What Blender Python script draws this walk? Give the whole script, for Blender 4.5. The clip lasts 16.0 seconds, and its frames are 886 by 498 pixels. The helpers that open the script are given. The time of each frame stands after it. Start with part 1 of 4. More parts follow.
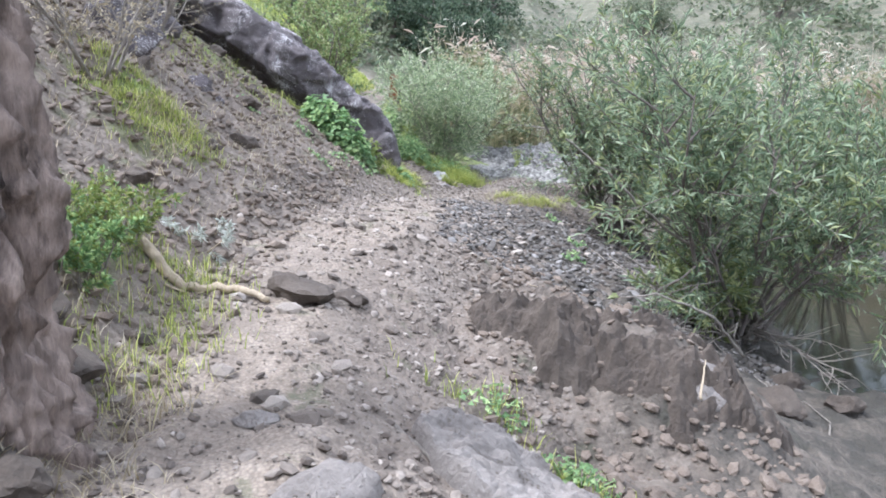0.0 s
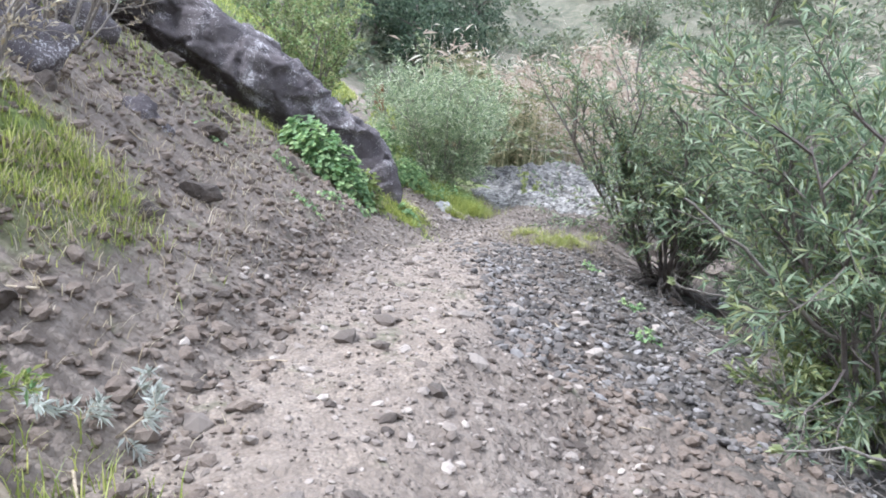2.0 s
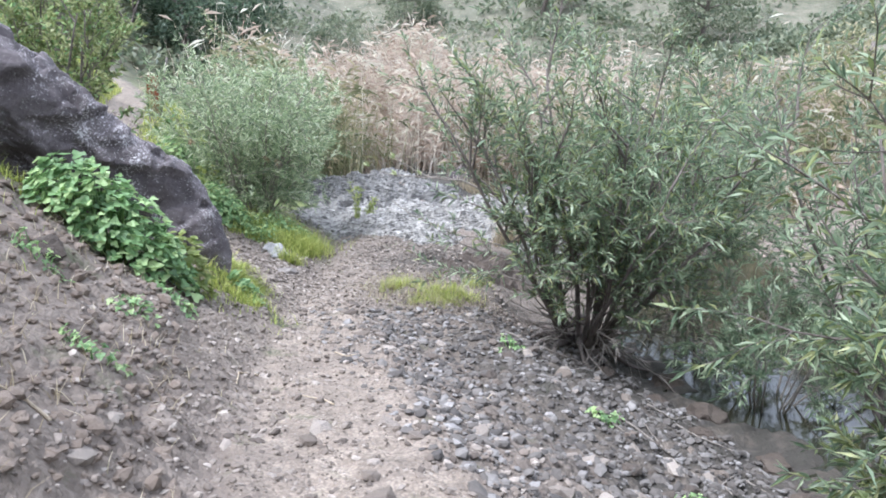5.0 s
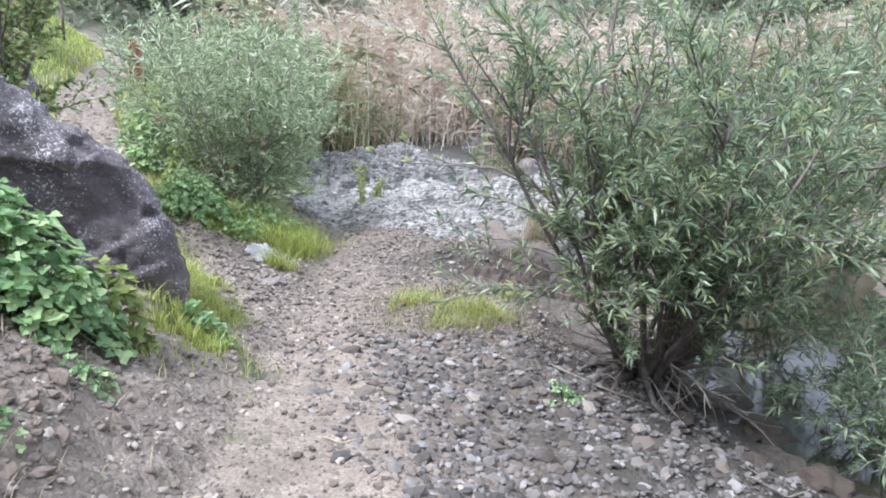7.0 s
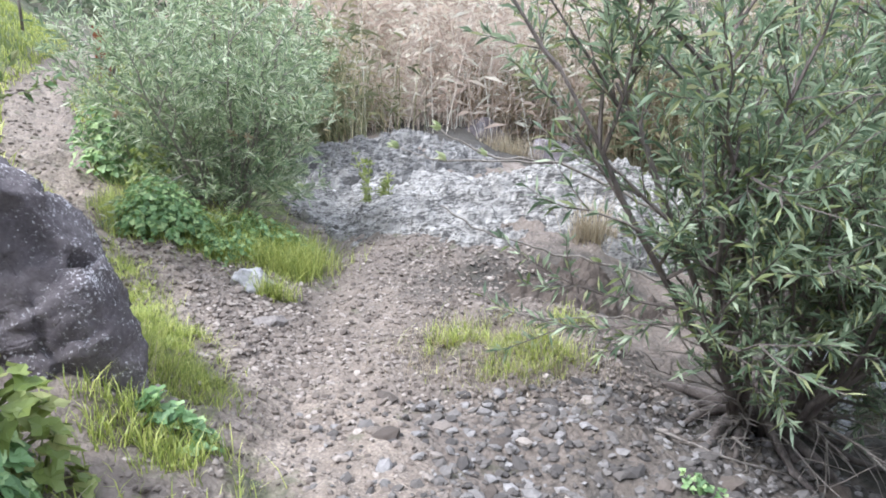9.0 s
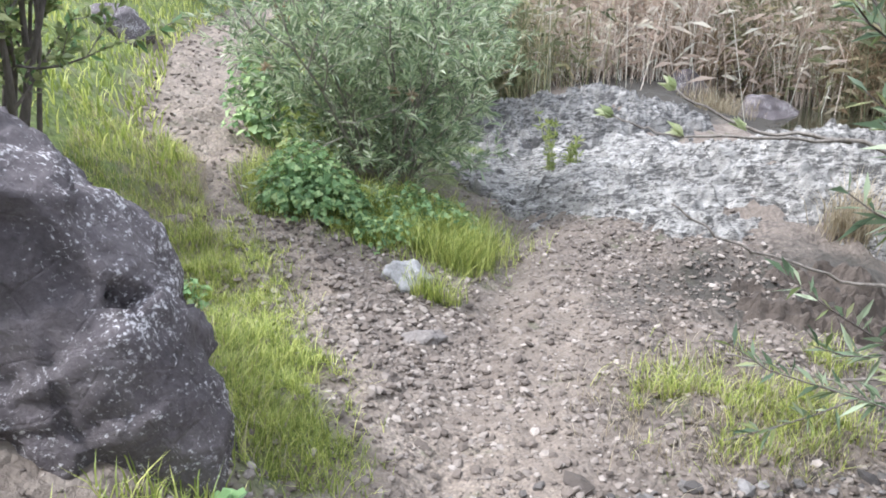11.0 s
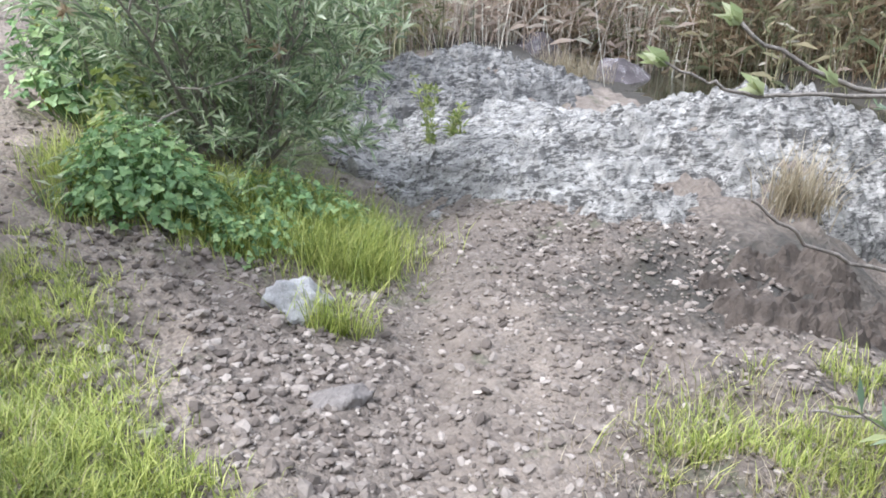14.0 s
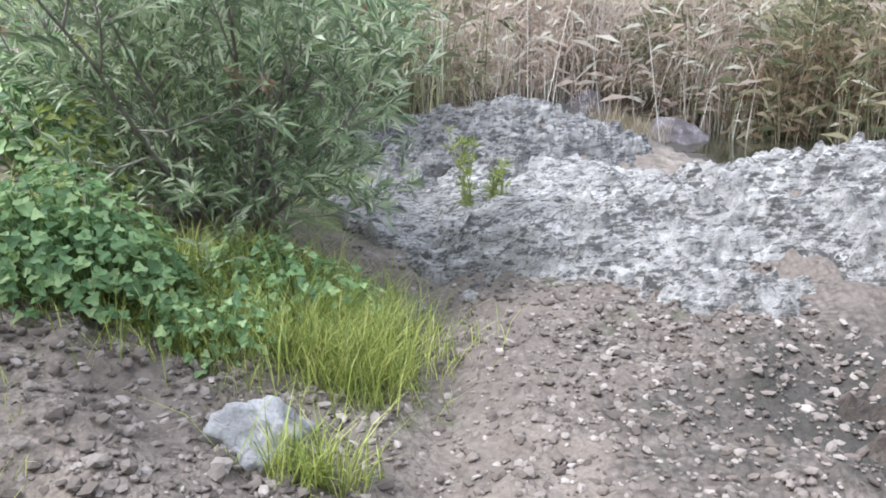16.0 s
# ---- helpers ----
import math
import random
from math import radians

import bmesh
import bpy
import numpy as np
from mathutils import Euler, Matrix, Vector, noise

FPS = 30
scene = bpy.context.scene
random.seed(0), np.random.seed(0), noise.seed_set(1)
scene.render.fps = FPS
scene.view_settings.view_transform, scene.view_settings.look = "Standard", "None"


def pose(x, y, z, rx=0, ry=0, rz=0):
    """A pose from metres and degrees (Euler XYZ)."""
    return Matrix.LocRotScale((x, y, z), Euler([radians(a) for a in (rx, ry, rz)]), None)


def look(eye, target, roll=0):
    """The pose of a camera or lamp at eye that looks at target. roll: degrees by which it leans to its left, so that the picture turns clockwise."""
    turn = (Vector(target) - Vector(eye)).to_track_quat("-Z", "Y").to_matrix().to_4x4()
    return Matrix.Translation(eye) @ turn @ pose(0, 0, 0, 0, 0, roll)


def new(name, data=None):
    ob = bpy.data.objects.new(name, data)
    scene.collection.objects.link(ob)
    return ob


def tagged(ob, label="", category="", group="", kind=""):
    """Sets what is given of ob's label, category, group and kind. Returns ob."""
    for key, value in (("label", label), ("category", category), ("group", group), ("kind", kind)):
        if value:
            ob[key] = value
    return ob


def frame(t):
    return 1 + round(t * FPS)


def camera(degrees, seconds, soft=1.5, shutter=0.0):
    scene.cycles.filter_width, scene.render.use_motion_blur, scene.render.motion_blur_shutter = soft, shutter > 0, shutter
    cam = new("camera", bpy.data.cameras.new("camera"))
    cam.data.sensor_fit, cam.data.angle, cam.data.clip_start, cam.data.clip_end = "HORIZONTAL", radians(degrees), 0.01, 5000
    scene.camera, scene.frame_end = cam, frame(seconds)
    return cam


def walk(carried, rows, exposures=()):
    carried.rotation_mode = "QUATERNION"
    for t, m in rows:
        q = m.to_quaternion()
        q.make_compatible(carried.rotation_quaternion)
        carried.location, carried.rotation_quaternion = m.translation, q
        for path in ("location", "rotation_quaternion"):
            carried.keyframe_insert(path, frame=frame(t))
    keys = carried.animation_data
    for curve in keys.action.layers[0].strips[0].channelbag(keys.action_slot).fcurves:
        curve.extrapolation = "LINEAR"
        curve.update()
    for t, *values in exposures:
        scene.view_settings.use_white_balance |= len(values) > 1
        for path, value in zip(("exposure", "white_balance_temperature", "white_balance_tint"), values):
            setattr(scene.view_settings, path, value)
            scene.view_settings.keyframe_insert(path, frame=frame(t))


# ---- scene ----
cam = camera(61.1, 16.0, soft=1.8)
METRES, EYE, TILT, LEAN, TURN = 11.0, 1.5, -12.0, -3.0, 0.0
ROWS = [
    (0.0, 0.0, 0.0, 0.0, 0.0, 0.0, -0.0),
    (0.5, -0.0073, 0.0437, 0.0136, -1.01, 1.19, 0.48),
    (1.0, -0.0198, 0.0875, 0.0227, -1.5, 1.24, 0.35),
    (1.5, -0.0277, 0.1299, 0.0316, -1.92, 0.97, 0.14),
    (2.0, -0.0355, 0.1673, 0.0475, -1.84, 0.47, 0.14),
    (2.5, -0.0502, 0.2069, 0.0596, -5.76, -0.73, 0.25),
    (3.0, -0.06, 0.2476, 0.0708, -8.01, -1.44, 1.21),
    (3.5, -0.0722, 0.285, 0.0811, -11.63, -1.96, 2.29),
    (4.0, -0.0817, 0.3221, 0.0898, -16.8, -1.89, 3.03),
    (4.5, -0.0811, 0.3582, 0.1094, -18.42, -1.11, 3.8),
    (7.0, -0.043, 0.5284, 0.1416, -17.83, -3.97, 4.24),
    (7.5, -0.0454, 0.5586, 0.1459, -18.08, -4.17, 5.42),
    (8.0, -0.0448, 0.5906, 0.1504, -19.05, -4.44, 6.84),
    (10.5, -0.0084, 0.7377, 0.1657, -11.98, -7.32, 6.67),
    (11.0, -0.0117, 0.759, 0.1679, -5.15, -7.54, 5.61),
    (11.5, -0.0184, 0.7752, 0.1666, -4.99, -9.75, 5.44),
    (12.0, -0.0342, 0.7961, 0.1758, -10.96, -11.42, 6.33),
    (12.5, -0.0317, 0.8104, 0.1784, -16.27, -11.08, 6.46),
    (13.0, -0.033, 0.8242, 0.1776, -18.4, -11.48, 5.77),
    (13.5, -0.0298, 0.8418, 0.1725, -18.64, -11.95, 5.9),
    (14.0, -0.026, 0.8604, 0.1712, -18.1, -11.17, 6.69),
    (14.5, -0.0258, 0.881, 0.1717, -17.97, -9.44, 6.96),
    (15.0, -0.016, 0.8999, 0.1683, -17.03, -7.56, 6.84),
    (15.5, -0.0057, 0.9225, 0.1669, -16.57, -6.84, 6.39),
    (16.0, 0.0018, 0.9406, 0.1667, -14.88, -6.16, 5.97),
]
PATH = [(t, pose(0, 0, EYE, TILT, LEAN, TURN) @ pose(METRES * x, METRES * y, METRES * z, 90 + pitch, roll, yaw)) for t, x, y, z, yaw, pitch, roll in ROWS]
walk(cam, PATH, exposures=[(0, 1.68, 5550, 12.5), (8, 1.68, 5580, 12.5), (11, 1.64, 5740, 12), (16, 1.60, 5600, 12)])

# ---------------------------------------------------------------- light
world = bpy.data.worlds.new("overcast_sky")
scene.world = world
world.use_nodes = True
wn = world.node_tree
sky = wn.nodes.new("ShaderNodeTexSky")
sky.sky_type, sky.sun_disc = "NISHITA", False
sky.sun_elevation, sky.sun_rotation = radians(48), radians(-60)
sky.air_density, sky.dust_density = 1.0, 4.0
pale = wn.nodes.new("ShaderNodeMix")
pale.data_type = "RGBA"
pale.inputs["Factor"].default_value = 0.62
pale.inputs["B"].default_value = (9.4, 9.6, 9.9, 1)
wn.links.new(sky.outputs["Color"], pale.inputs["A"])
wn.links.new(pale.outputs["Result"], wn.nodes["Background"].inputs["Color"])
wn.nodes["Background"].inputs["Strength"].default_value = 0.098
sun = new("sun", bpy.data.lights.new("sun", "SUN"))
sun.data.energy, sun.data.angle, sun.data.color = 2.0, radians(11), (1.0, 0.98, 0.95)
sun.matrix_world = look((-8, 5, 14), (1, 8, 0))


# ---------------------------------------------------------------- materials
class Nodes:
    """A short way to write node materials."""

    def __init__(self, name):
        self.mat = bpy.data.materials.new(name)
        self.mat.use_nodes = True
        self.tree = self.mat.node_tree
        self.bsdf = self.tree.nodes["Principled BSDF"]
        self.place = self.tree.nodes.new("ShaderNodeTexCoord").outputs["Object"]

    def link(self, a, b):
        self.tree.links.new(a, b)

    def noise(self, scale, detail=4, rough=0.6, stretch=None):
        n = self.tree.nodes.new("ShaderNodeTexNoise")
        n.inputs["Scale"].default_value, n.inputs["Detail"].default_value, n.inputs["Roughness"].default_value = scale, detail, rough
        if stretch:
            m = self.tree.nodes.new("ShaderNodeMapping")
            m.inputs["Scale"].default_value = stretch
            self.link(self.place, m.inputs["Vector"])
            self.link(m.outputs["Vector"], n.inputs["Vector"])
        else:
            self.link(self.place, n.inputs["Vector"])
        return n.outputs["Fac"]

    def cells(self, scale, feature="F1"):
        n = self.tree.nodes.new("ShaderNodeTexVoronoi")
        n.feature = feature
        n.inputs["Scale"].default_value = scale
        self.link(self.place, n.inputs["Vector"])
        return n.outputs

    def ramp(self, fac, stops):
        n = self.tree.nodes.new("ShaderNodeValToRGB")
        e = n.color_ramp.elements
        while len(e) < len(stops):
            e.new(0.5)
        for k, (p, c) in zip(e, stops):
            k.position = p
            k.color = (*(c if isinstance(c, tuple) else (c, c, c)), 1)
        self.link(fac, n.inputs["Fac"])
        return n.outputs["Color"]

    def mix(self, fac, a, b, blend="MIX"):
        n = self.tree.nodes.new("ShaderNodeMix")
        n.data_type, n.blend_type = "RGBA", blend
        for socket, v in ((n.inputs["Factor"], fac), (n.inputs["A"], a), (n.inputs["B"], b)):
            if isinstance(v, (int, float)):
                socket.default_value = v
            elif isinstance(v, tuple):
                socket.default_value = (*v, 1)
            else:
                self.link(v, socket)
        return n.outputs["Result"]

    def math(self, op, a, b):
        n = self.tree.nodes.new("ShaderNodeMath")
        n.operation = op
        for socket, v in zip(n.inputs, (a, b)):
            if isinstance(v, (int, float)):
                socket.default_value = v
            else:
                self.link(v, socket)
        return n.outputs["Value"]

    def attribute(self, name):
        n = self.tree.nodes.new("ShaderNodeAttribute")
        n.attribute_name = name
        return n.outputs["Fac"]

    def island(self):
        return self.tree.nodes.new("ShaderNodeNewGeometry").outputs["Random Per Island"]

    def each(self):
        return self.tree.nodes.new("ShaderNodeObjectInfo").outputs["Random"]

    def done(self, colour, rough=0.9, bump=None, depth=0.02, strength=0.6, **extra):
        if isinstance(colour, tuple):
            self.bsdf.inputs["Base Color"].default_value = (*colour, 1)
        else:
            self.link(colour, self.bsdf.inputs["Base Color"])
        if isinstance(rough, (int, float)):
            self.bsdf.inputs["Roughness"].default_value = rough
        else:
            self.link(rough, self.bsdf.inputs["Roughness"])
        if bump is not None:
            b = self.tree.nodes.new("ShaderNodeBump")
            b.inputs["Distance"].default_value, b.inputs["Strength"].default_value = depth, strength
            self.link(bump, b.inputs["Height"])
            self.link(b.outputs["Normal"], self.bsdf.inputs["Normal"])
        for k, v in extra.items():
            self.bsdf.inputs[k.replace("_", " ")].default_value = v
        return self.mat


def soil_material():
    n = Nodes("soil")
    big, fine, grit = n.noise(0.9, 5), n.noise(11, 6, 0.7), n.noise(55, 4, 0.7)
    dirt = n.ramp(fine, [(0.26, (0.085, 0.067, 0.052)), (0.5, (0.192, 0.155, 0.122)), (0.74, (0.315, 0.268, 0.218))])
    dirt = n.mix(n.ramp(big, [(0.35, 0.0), (0.65, 0.6)]), dirt, (0.165, 0.132, 0.108))
    trodden = n.ramp(n.noise(7, 7, 0.72), [(0.28, (0.150, 0.120, 0.095)), (0.5, (0.290, 0.235, 0.182)), (0.74, (0.450, 0.378, 0.304))])
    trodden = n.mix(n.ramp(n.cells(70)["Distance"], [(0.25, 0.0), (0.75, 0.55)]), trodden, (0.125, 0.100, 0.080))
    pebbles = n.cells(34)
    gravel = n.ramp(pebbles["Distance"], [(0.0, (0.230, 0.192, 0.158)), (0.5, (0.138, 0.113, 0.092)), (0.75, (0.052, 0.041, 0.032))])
    gravel = n.mix(n.ramp(n.noise(5, 4), [(0.4, 0.0), (0.6, 0.8)]), gravel, dirt)
    rag = n.noise(3.2, 5, 0.7)

    def mask(name):
        v = n.math("ADD", n.attribute(name), n.math("MULTIPLY", n.math("SUBTRACT", rag, 0.5), 2.4))
        return n.ramp(v, [(0.22, 0.0), (1.0, 1.0)])
    turf = n.ramp(n.noise(16, 5, 0.7), [(0.3, (0.055, 0.075, 0.02)), (0.55, (0.15, 0.19, 0.05)), (0.75, (0.25, 0.26, 0.10))])
    scrub = n.ramp(n.noise(0.9, 9, 0.78), [(0.32, (0.045, 0.055, 0.032)), (0.5, (0.115, 0.115, 0.075)), (0.7, (0.23, 0.20, 0.15))])
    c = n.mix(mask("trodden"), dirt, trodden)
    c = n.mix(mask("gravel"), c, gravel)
    c = n.mix(mask("turf"), c, turf)
    c = n.mix(mask("damp"), c, (0.055, 0.048, 0.038))
    c = n.mix(mask("scrub"), c, scrub)
    relief = n.math("ADD", n.math("MULTIPLY", fine, 0.7), n.math("ADD", n.math("MULTIPLY", grit, 0.35), n.math("MULTIPLY", pebbles["Distance"], -0.35)))
    return n.done(c, 0.95, relief, 0.05, 0.8)


def rock_material(name, low, mid, high, lichen=None, amount=0.55, scale=1.0, speck=27, layers=None):
    n = Nodes(name)
    base = n.ramp(n.noise(2.6 * scale, 8, 0.68, layers), [(0.3, low), (0.5, mid), (0.72, high)])
    grain = n.noise(38 * scale, 5, 0.7)
    base = n.mix(0.35, base, n.ramp(grain, [(0.3, low), (0.7, high)]))
    # Spot colour: lichen growth, and on the bedrocks also the shade of crevices
    if lichen:
        spots = n.math("ADD", n.math("MULTIPLY", n.noise(speck * scale, 7, 0.75, layers), 0.75), n.math("MULTIPLY", n.noise(2.4 * scale, 4), 0.35))
        base = n.mix(n.ramp(spots, [(amount, 0.0), (amount + 0.05, 0.9)]), base, lichen)
    cracks = n.cells(5 * scale, "DISTANCE_TO_EDGE")["Distance"]
    relief = n.math("ADD", n.math("ADD", n.noise(6 * scale, 8, 0.7), n.math("MULTIPLY", grain, 0.25)), n.math("MINIMUM", n.math("MULTIPLY", cracks, 2.0), 0.07))
    return n.done(base, 0.88, relief, 0.06 / scale, 0.8)


def leaf_material(name, dark, mid, light, rough=0.5, through_light=0.45):
    n = Nodes(name)
    c = n.ramp(n.island(), [(0.0, dark), (0.55, mid), (1.0, light)])
    c = n.mix(n.ramp(n.noise(1.6, 3), [(0.4, 0.0), (0.75, 0.3)]), c, dark)
    m = n.done(c, rough)
    thin = n.tree.nodes.new("ShaderNodeBsdfTranslucent")
    n.link(c, thin.inputs["Color"])
    both = n.tree.nodes.new("ShaderNodeMixShader")
    both.inputs["Fac"].default_value = through_light
    n.link(n.bsdf.outputs["BSDF"], both.inputs[1])
    n.link(thin.outputs["BSDF"], both.inputs[2])
    n.link(both.outputs["Shader"], n.tree.nodes["Material Output"].inputs["Surface"])
    return m


def bark_material(name, dark, light, scale=18):
    n = Nodes(name)
    f = n.noise(scale, 7, 0.7, (1, 1, 0.22))
    c = n.ramp(f, [(0.32, dark), (0.68, light)])
    c = n.mix(n.ramp(n.noise(3, 4), [(0.4, 0.0), (0.7, 0.5)]), c, light)
    return n.done(c, 0.9, f, 0.03, 0.9)


def stone_material(name, dark, brown, grey, pale):
    n = Nodes(name)
    pick = n.math("FRACT", n.math("ADD", n.island(), n.each()), 0.0)
    c = n.ramp(pick, [(0.0, dark), (0.45, brown), (0.8, grey), (1.0, pale)])
    c = n.mix(n.ramp(n.noise(24, 5, 0.7), [(0.35, 0.0), (0.75, 0.6)]), c, dark)
    return n.done(c, 0.9, n.noise(40, 5), 0.01, 0.6)


def water_material():
    n = Nodes("creek_water")
    c = n.ramp(n.noise(1.2, 4), [(0.35, (0.018, 0.02, 0.012)), (0.7, (0.05, 0.045, 0.028))])
    return n.done(c, 0.06, n.noise(9, 3), 0.006, 0.25, IOR=1.33)


def rust_material():
    n = Nodes("rusted_steel")
    c = n.ramp(n.noise(14, 6, 0.7), [(0.3, (0.12, 0.04, 0.02)), (0.55, (0.28, 0.09, 0.04)), (0.8, (0.40, 0.16, 0.08))])
    return n.done(c, 0.85, n.noise(60, 4), 0.004, 0.6, Metallic=0.15)


SOIL = soil_material()
DARK_ROCK = rock_material("lichened_dark_rock", (0.040, 0.033, 0.034), (0.098, 0.081, 0.082), (0.190, 0.162, 0.160), (0.616, 0.583, 0.572), 0.600, 1.5, 46)
# Dark spots of both bedrocks paint crevice shade along with their streaks
MOUND_ROCK = rock_material("dark_streaked_bedrock", (0.050, 0.047, 0.044), (0.175, 0.165, 0.151), (0.470, 0.450, 0.414), (0.050, 0.046, 0.043), 0.540, 2.2, 6, (0.6, 1.5, 2.6))
PALE_ROCK = rock_material("pale_bedrock", (0.070, 0.065, 0.058), (0.240, 0.225, 0.202), (0.590, 0.564, 0.516), (0.055, 0.050, 0.045), 0.548, 2.4, 9, (0.5, 1.3, 2.4))
WHITE_ROCK = rock_material("whitish_stone", (0.16, 0.15, 0.145), (0.36, 0.35, 0.335), (0.62, 0.60, 0.57), None, 0.5, 2.2)
BROWN_ROCK = rock_material("earthy_rock", (0.032, 0.024, 0.018), (0.074, 0.056, 0.043), (0.140, 0.112, 0.088), None, 0.5, 2.2)
GREY_ROCK = rock_material("grey_slab_rock", (0.116, 0.098, 0.085), (0.217, 0.189, 0.166), (0.318, 0.285, 0.258), (0.101, 0.080, 0.061), 0.62, 1.5)
CLOD = rock_material("crumbling_earth", (0.080, 0.058, 0.043), (0.160, 0.122, 0.093), (0.270, 0.218, 0.172), None, 0.5, 3.0)
STONE = stone_material("loose_stone", (0.075, 0.059, 0.047), (0.185, 0.150, 0.121), (0.275, 0.234, 0.196), (0.420, 0.365, 0.310))
CREEK_GRAVEL = stone_material("creek_gravel", (0.052, 0.046, 0.041), (0.122, 0.106, 0.092), (0.180, 0.165, 0.150), (0.310, 0.290, 0.272))
WATER = water_material()
RUST = rust_material()
WILLOW_LEAF = leaf_material("grey_green_willow_leaf", (0.085, 0.128, 0.073), (0.22, 0.29, 0.17), (0.495, 0.561, 0.371))
FRESH_LEAF = leaf_material("yellow_green_leaf", (0.115, 0.151, 0.052), (0.273, 0.315, 0.123), (0.517, 0.525, 0.28))
OLEANDER_LEAF = leaf_material("olive_oleander_leaf", (0.140, 0.195, 0.102), (0.400, 0.485, 0.262), (0.760, 0.775, 0.590))
HERB_LEAF = leaf_material("fresh_herb_leaf", (0.103, 0.184, 0.073), (0.263, 0.408, 0.171), (0.586, 0.710, 0.340))
LIME_LEAF = leaf_material("lime_leaf", (0.126, 0.171, 0.036), (0.273, 0.325, 0.090), (0.441, 0.445, 0.180))
GRASS = leaf_material("spring_grass", (0.146, 0.187, 0.037), (0.365, 0.422, 0.095), (0.693, 0.682, 0.228))
BUD_LEAF = leaf_material("pale_bud_leaf", (0.22, 0.27, 0.12), (0.42, 0.47, 0.24), (0.62, 0.63, 0.40))
DRY_GRASS = leaf_material("dry_grass", (0.22, 0.176, 0.103), (0.396, 0.33, 0.218), (0.572, 0.506, 0.368))
REED = leaf_material("dry_reed", (0.386, 0.306, 0.233), (0.676, 0.562, 0.467), (0.850, 0.843, 0.724))
GREEN_REED = leaf_material("green_reed", (0.126, 0.142, 0.069), (0.294, 0.300, 0.162), (0.588, 0.500, 0.323))
DARK_LEAF = leaf_material("dark_tree_leaf", (0.041, 0.068, 0.043), (0.094, 0.14, 0.082), (0.206, 0.263, 0.166))
SCRUB_LEAF = leaf_material("hillside_scrub_leaf", (0.083, 0.113, 0.069), (0.182, 0.207, 0.127), (0.33, 0.345, 0.234))
WHITE_LEAF = leaf_material("bleached_dead_leaf", (0.34, 0.36, 0.30), (0.50, 0.52, 0.46), (0.66, 0.67, 0.62))
BROWN_LEAF = leaf_material("withered_brown_leaf", (0.200, 0.135, 0.076), (0.360, 0.270, 0.170), (0.500, 0.450, 0.323))
BARK = bark_material("dark_bark", (0.055, 0.043, 0.037), (0.22, 0.185, 0.160))
# The near-black end deepens the trunk's hollows with shade put into the colour
TRUNK_BARK = bark_material("weathered_trunk_bark", (0.030, 0.020, 0.016), (0.36, 0.275, 0.225), 20)
TWIG_BARK = bark_material("grey_twig_bark", (0.13, 0.11, 0.09), (0.34, 0.30, 0.255), 30)
ROOT_WOOD = bark_material("pale_root_wood", (0.26, 0.20, 0.13), (0.52, 0.43, 0.31), 14)


# ---------------------------------------------------------------- mesh helpers
rng = np.random.default_rng(7)


def mesh_of(name, verts, faces, material, smooth=False):
    me = bpy.data.meshes.new(name)
    me.from_pydata(np.asarray(verts, float).tolist(), [], [list(map(int, f)) for f in faces] if not isinstance(faces, np.ndarray) else faces.tolist())
    me.materials.append(material)
    if smooth:
        me.shade_smooth()
    me.update()
    return me


def part(name, me, parent=None, label="", place=None):
    ob = new(name, me)
    if parent:
        ob.parent = parent
    if place:
        ob.matrix_basis = place
    if label:
        ob["label"] = label
    return ob


def tube(points, radii, sides=6):
    """A tapered tube along points, closed at its ends."""
    p = np.asarray(points, float)
    n = len(p)
    verts, faces = [], []
    for i in range(n):
        t = p[min(i + 1, n - 1)] - p[max(i - 1, 0)]
        t = t / (np.linalg.norm(t) + 1e-9)
        a = np.cross(t, (0.31, 0.95, 0.1) if abs(t[1]) < 0.9 else (1.0, 0, 0.2))
        a /= np.linalg.norm(a)
        b = np.cross(t, a)
        for k in range(sides):
            w = 2 * math.pi * k / sides
            verts.append(p[i] + radii[i] * (math.cos(w) * a + math.sin(w) * b))
    for i in range(n - 1):
        for k in range(sides):
            q = (k + 1) % sides
            faces.append((i * sides + k, i * sides + q, (i + 1) * sides + q, (i + 1) * sides + k))
    faces.append(tuple(range(sides - 1, -1, -1)))
    faces.append(tuple(range((n - 1) * sides, n * sides)))
    return verts, faces


def join(pieces):
    verts, faces = [], []
    for v, f in pieces:
        k = len(verts)
        verts.extend(v)
        faces.extend(tuple(i + k for i in q) for q in f)
    return verts, faces


def units(n):
    d = rng.normal(size=(n, 3))
    return d / np.linalg.norm(d, axis=1)[:, None]


def leaves(base, way, length, width, droop=0.15, fold=0.25):
    """Leaves with a folded midrib: four corners and two faces each."""
    n = len(base)
    way = way / np.linalg.norm(way, axis=1)[:, None]
    side = np.cross(way, units(n))
    side /= np.linalg.norm(side, axis=1)[:, None] + 1e-9
    up = np.cross(side, way)
    length, width = np.broadcast_to(length, n)[:, None], np.broadcast_to(width, n)[:, None]
    v = np.empty((n, 4, 3))
    v[:, 0] = base
    v[:, 1] = base + way * length * 0.45 + side * width * 0.5 + up * width * fold
    v[:, 2] = base + way * length
    v[:, 2, 2] -= droop * length[:, 0]
    v[:, 3] = base + way * length * 0.45 - side * width * 0.5 + up * width * fold
    k = (np.arange(n) * 4)[:, None]
    f = np.concatenate([k + np.array([[0, 1, 2]]), k + np.array([[0, 2, 3]])])
    return v.reshape(-1, 3), f


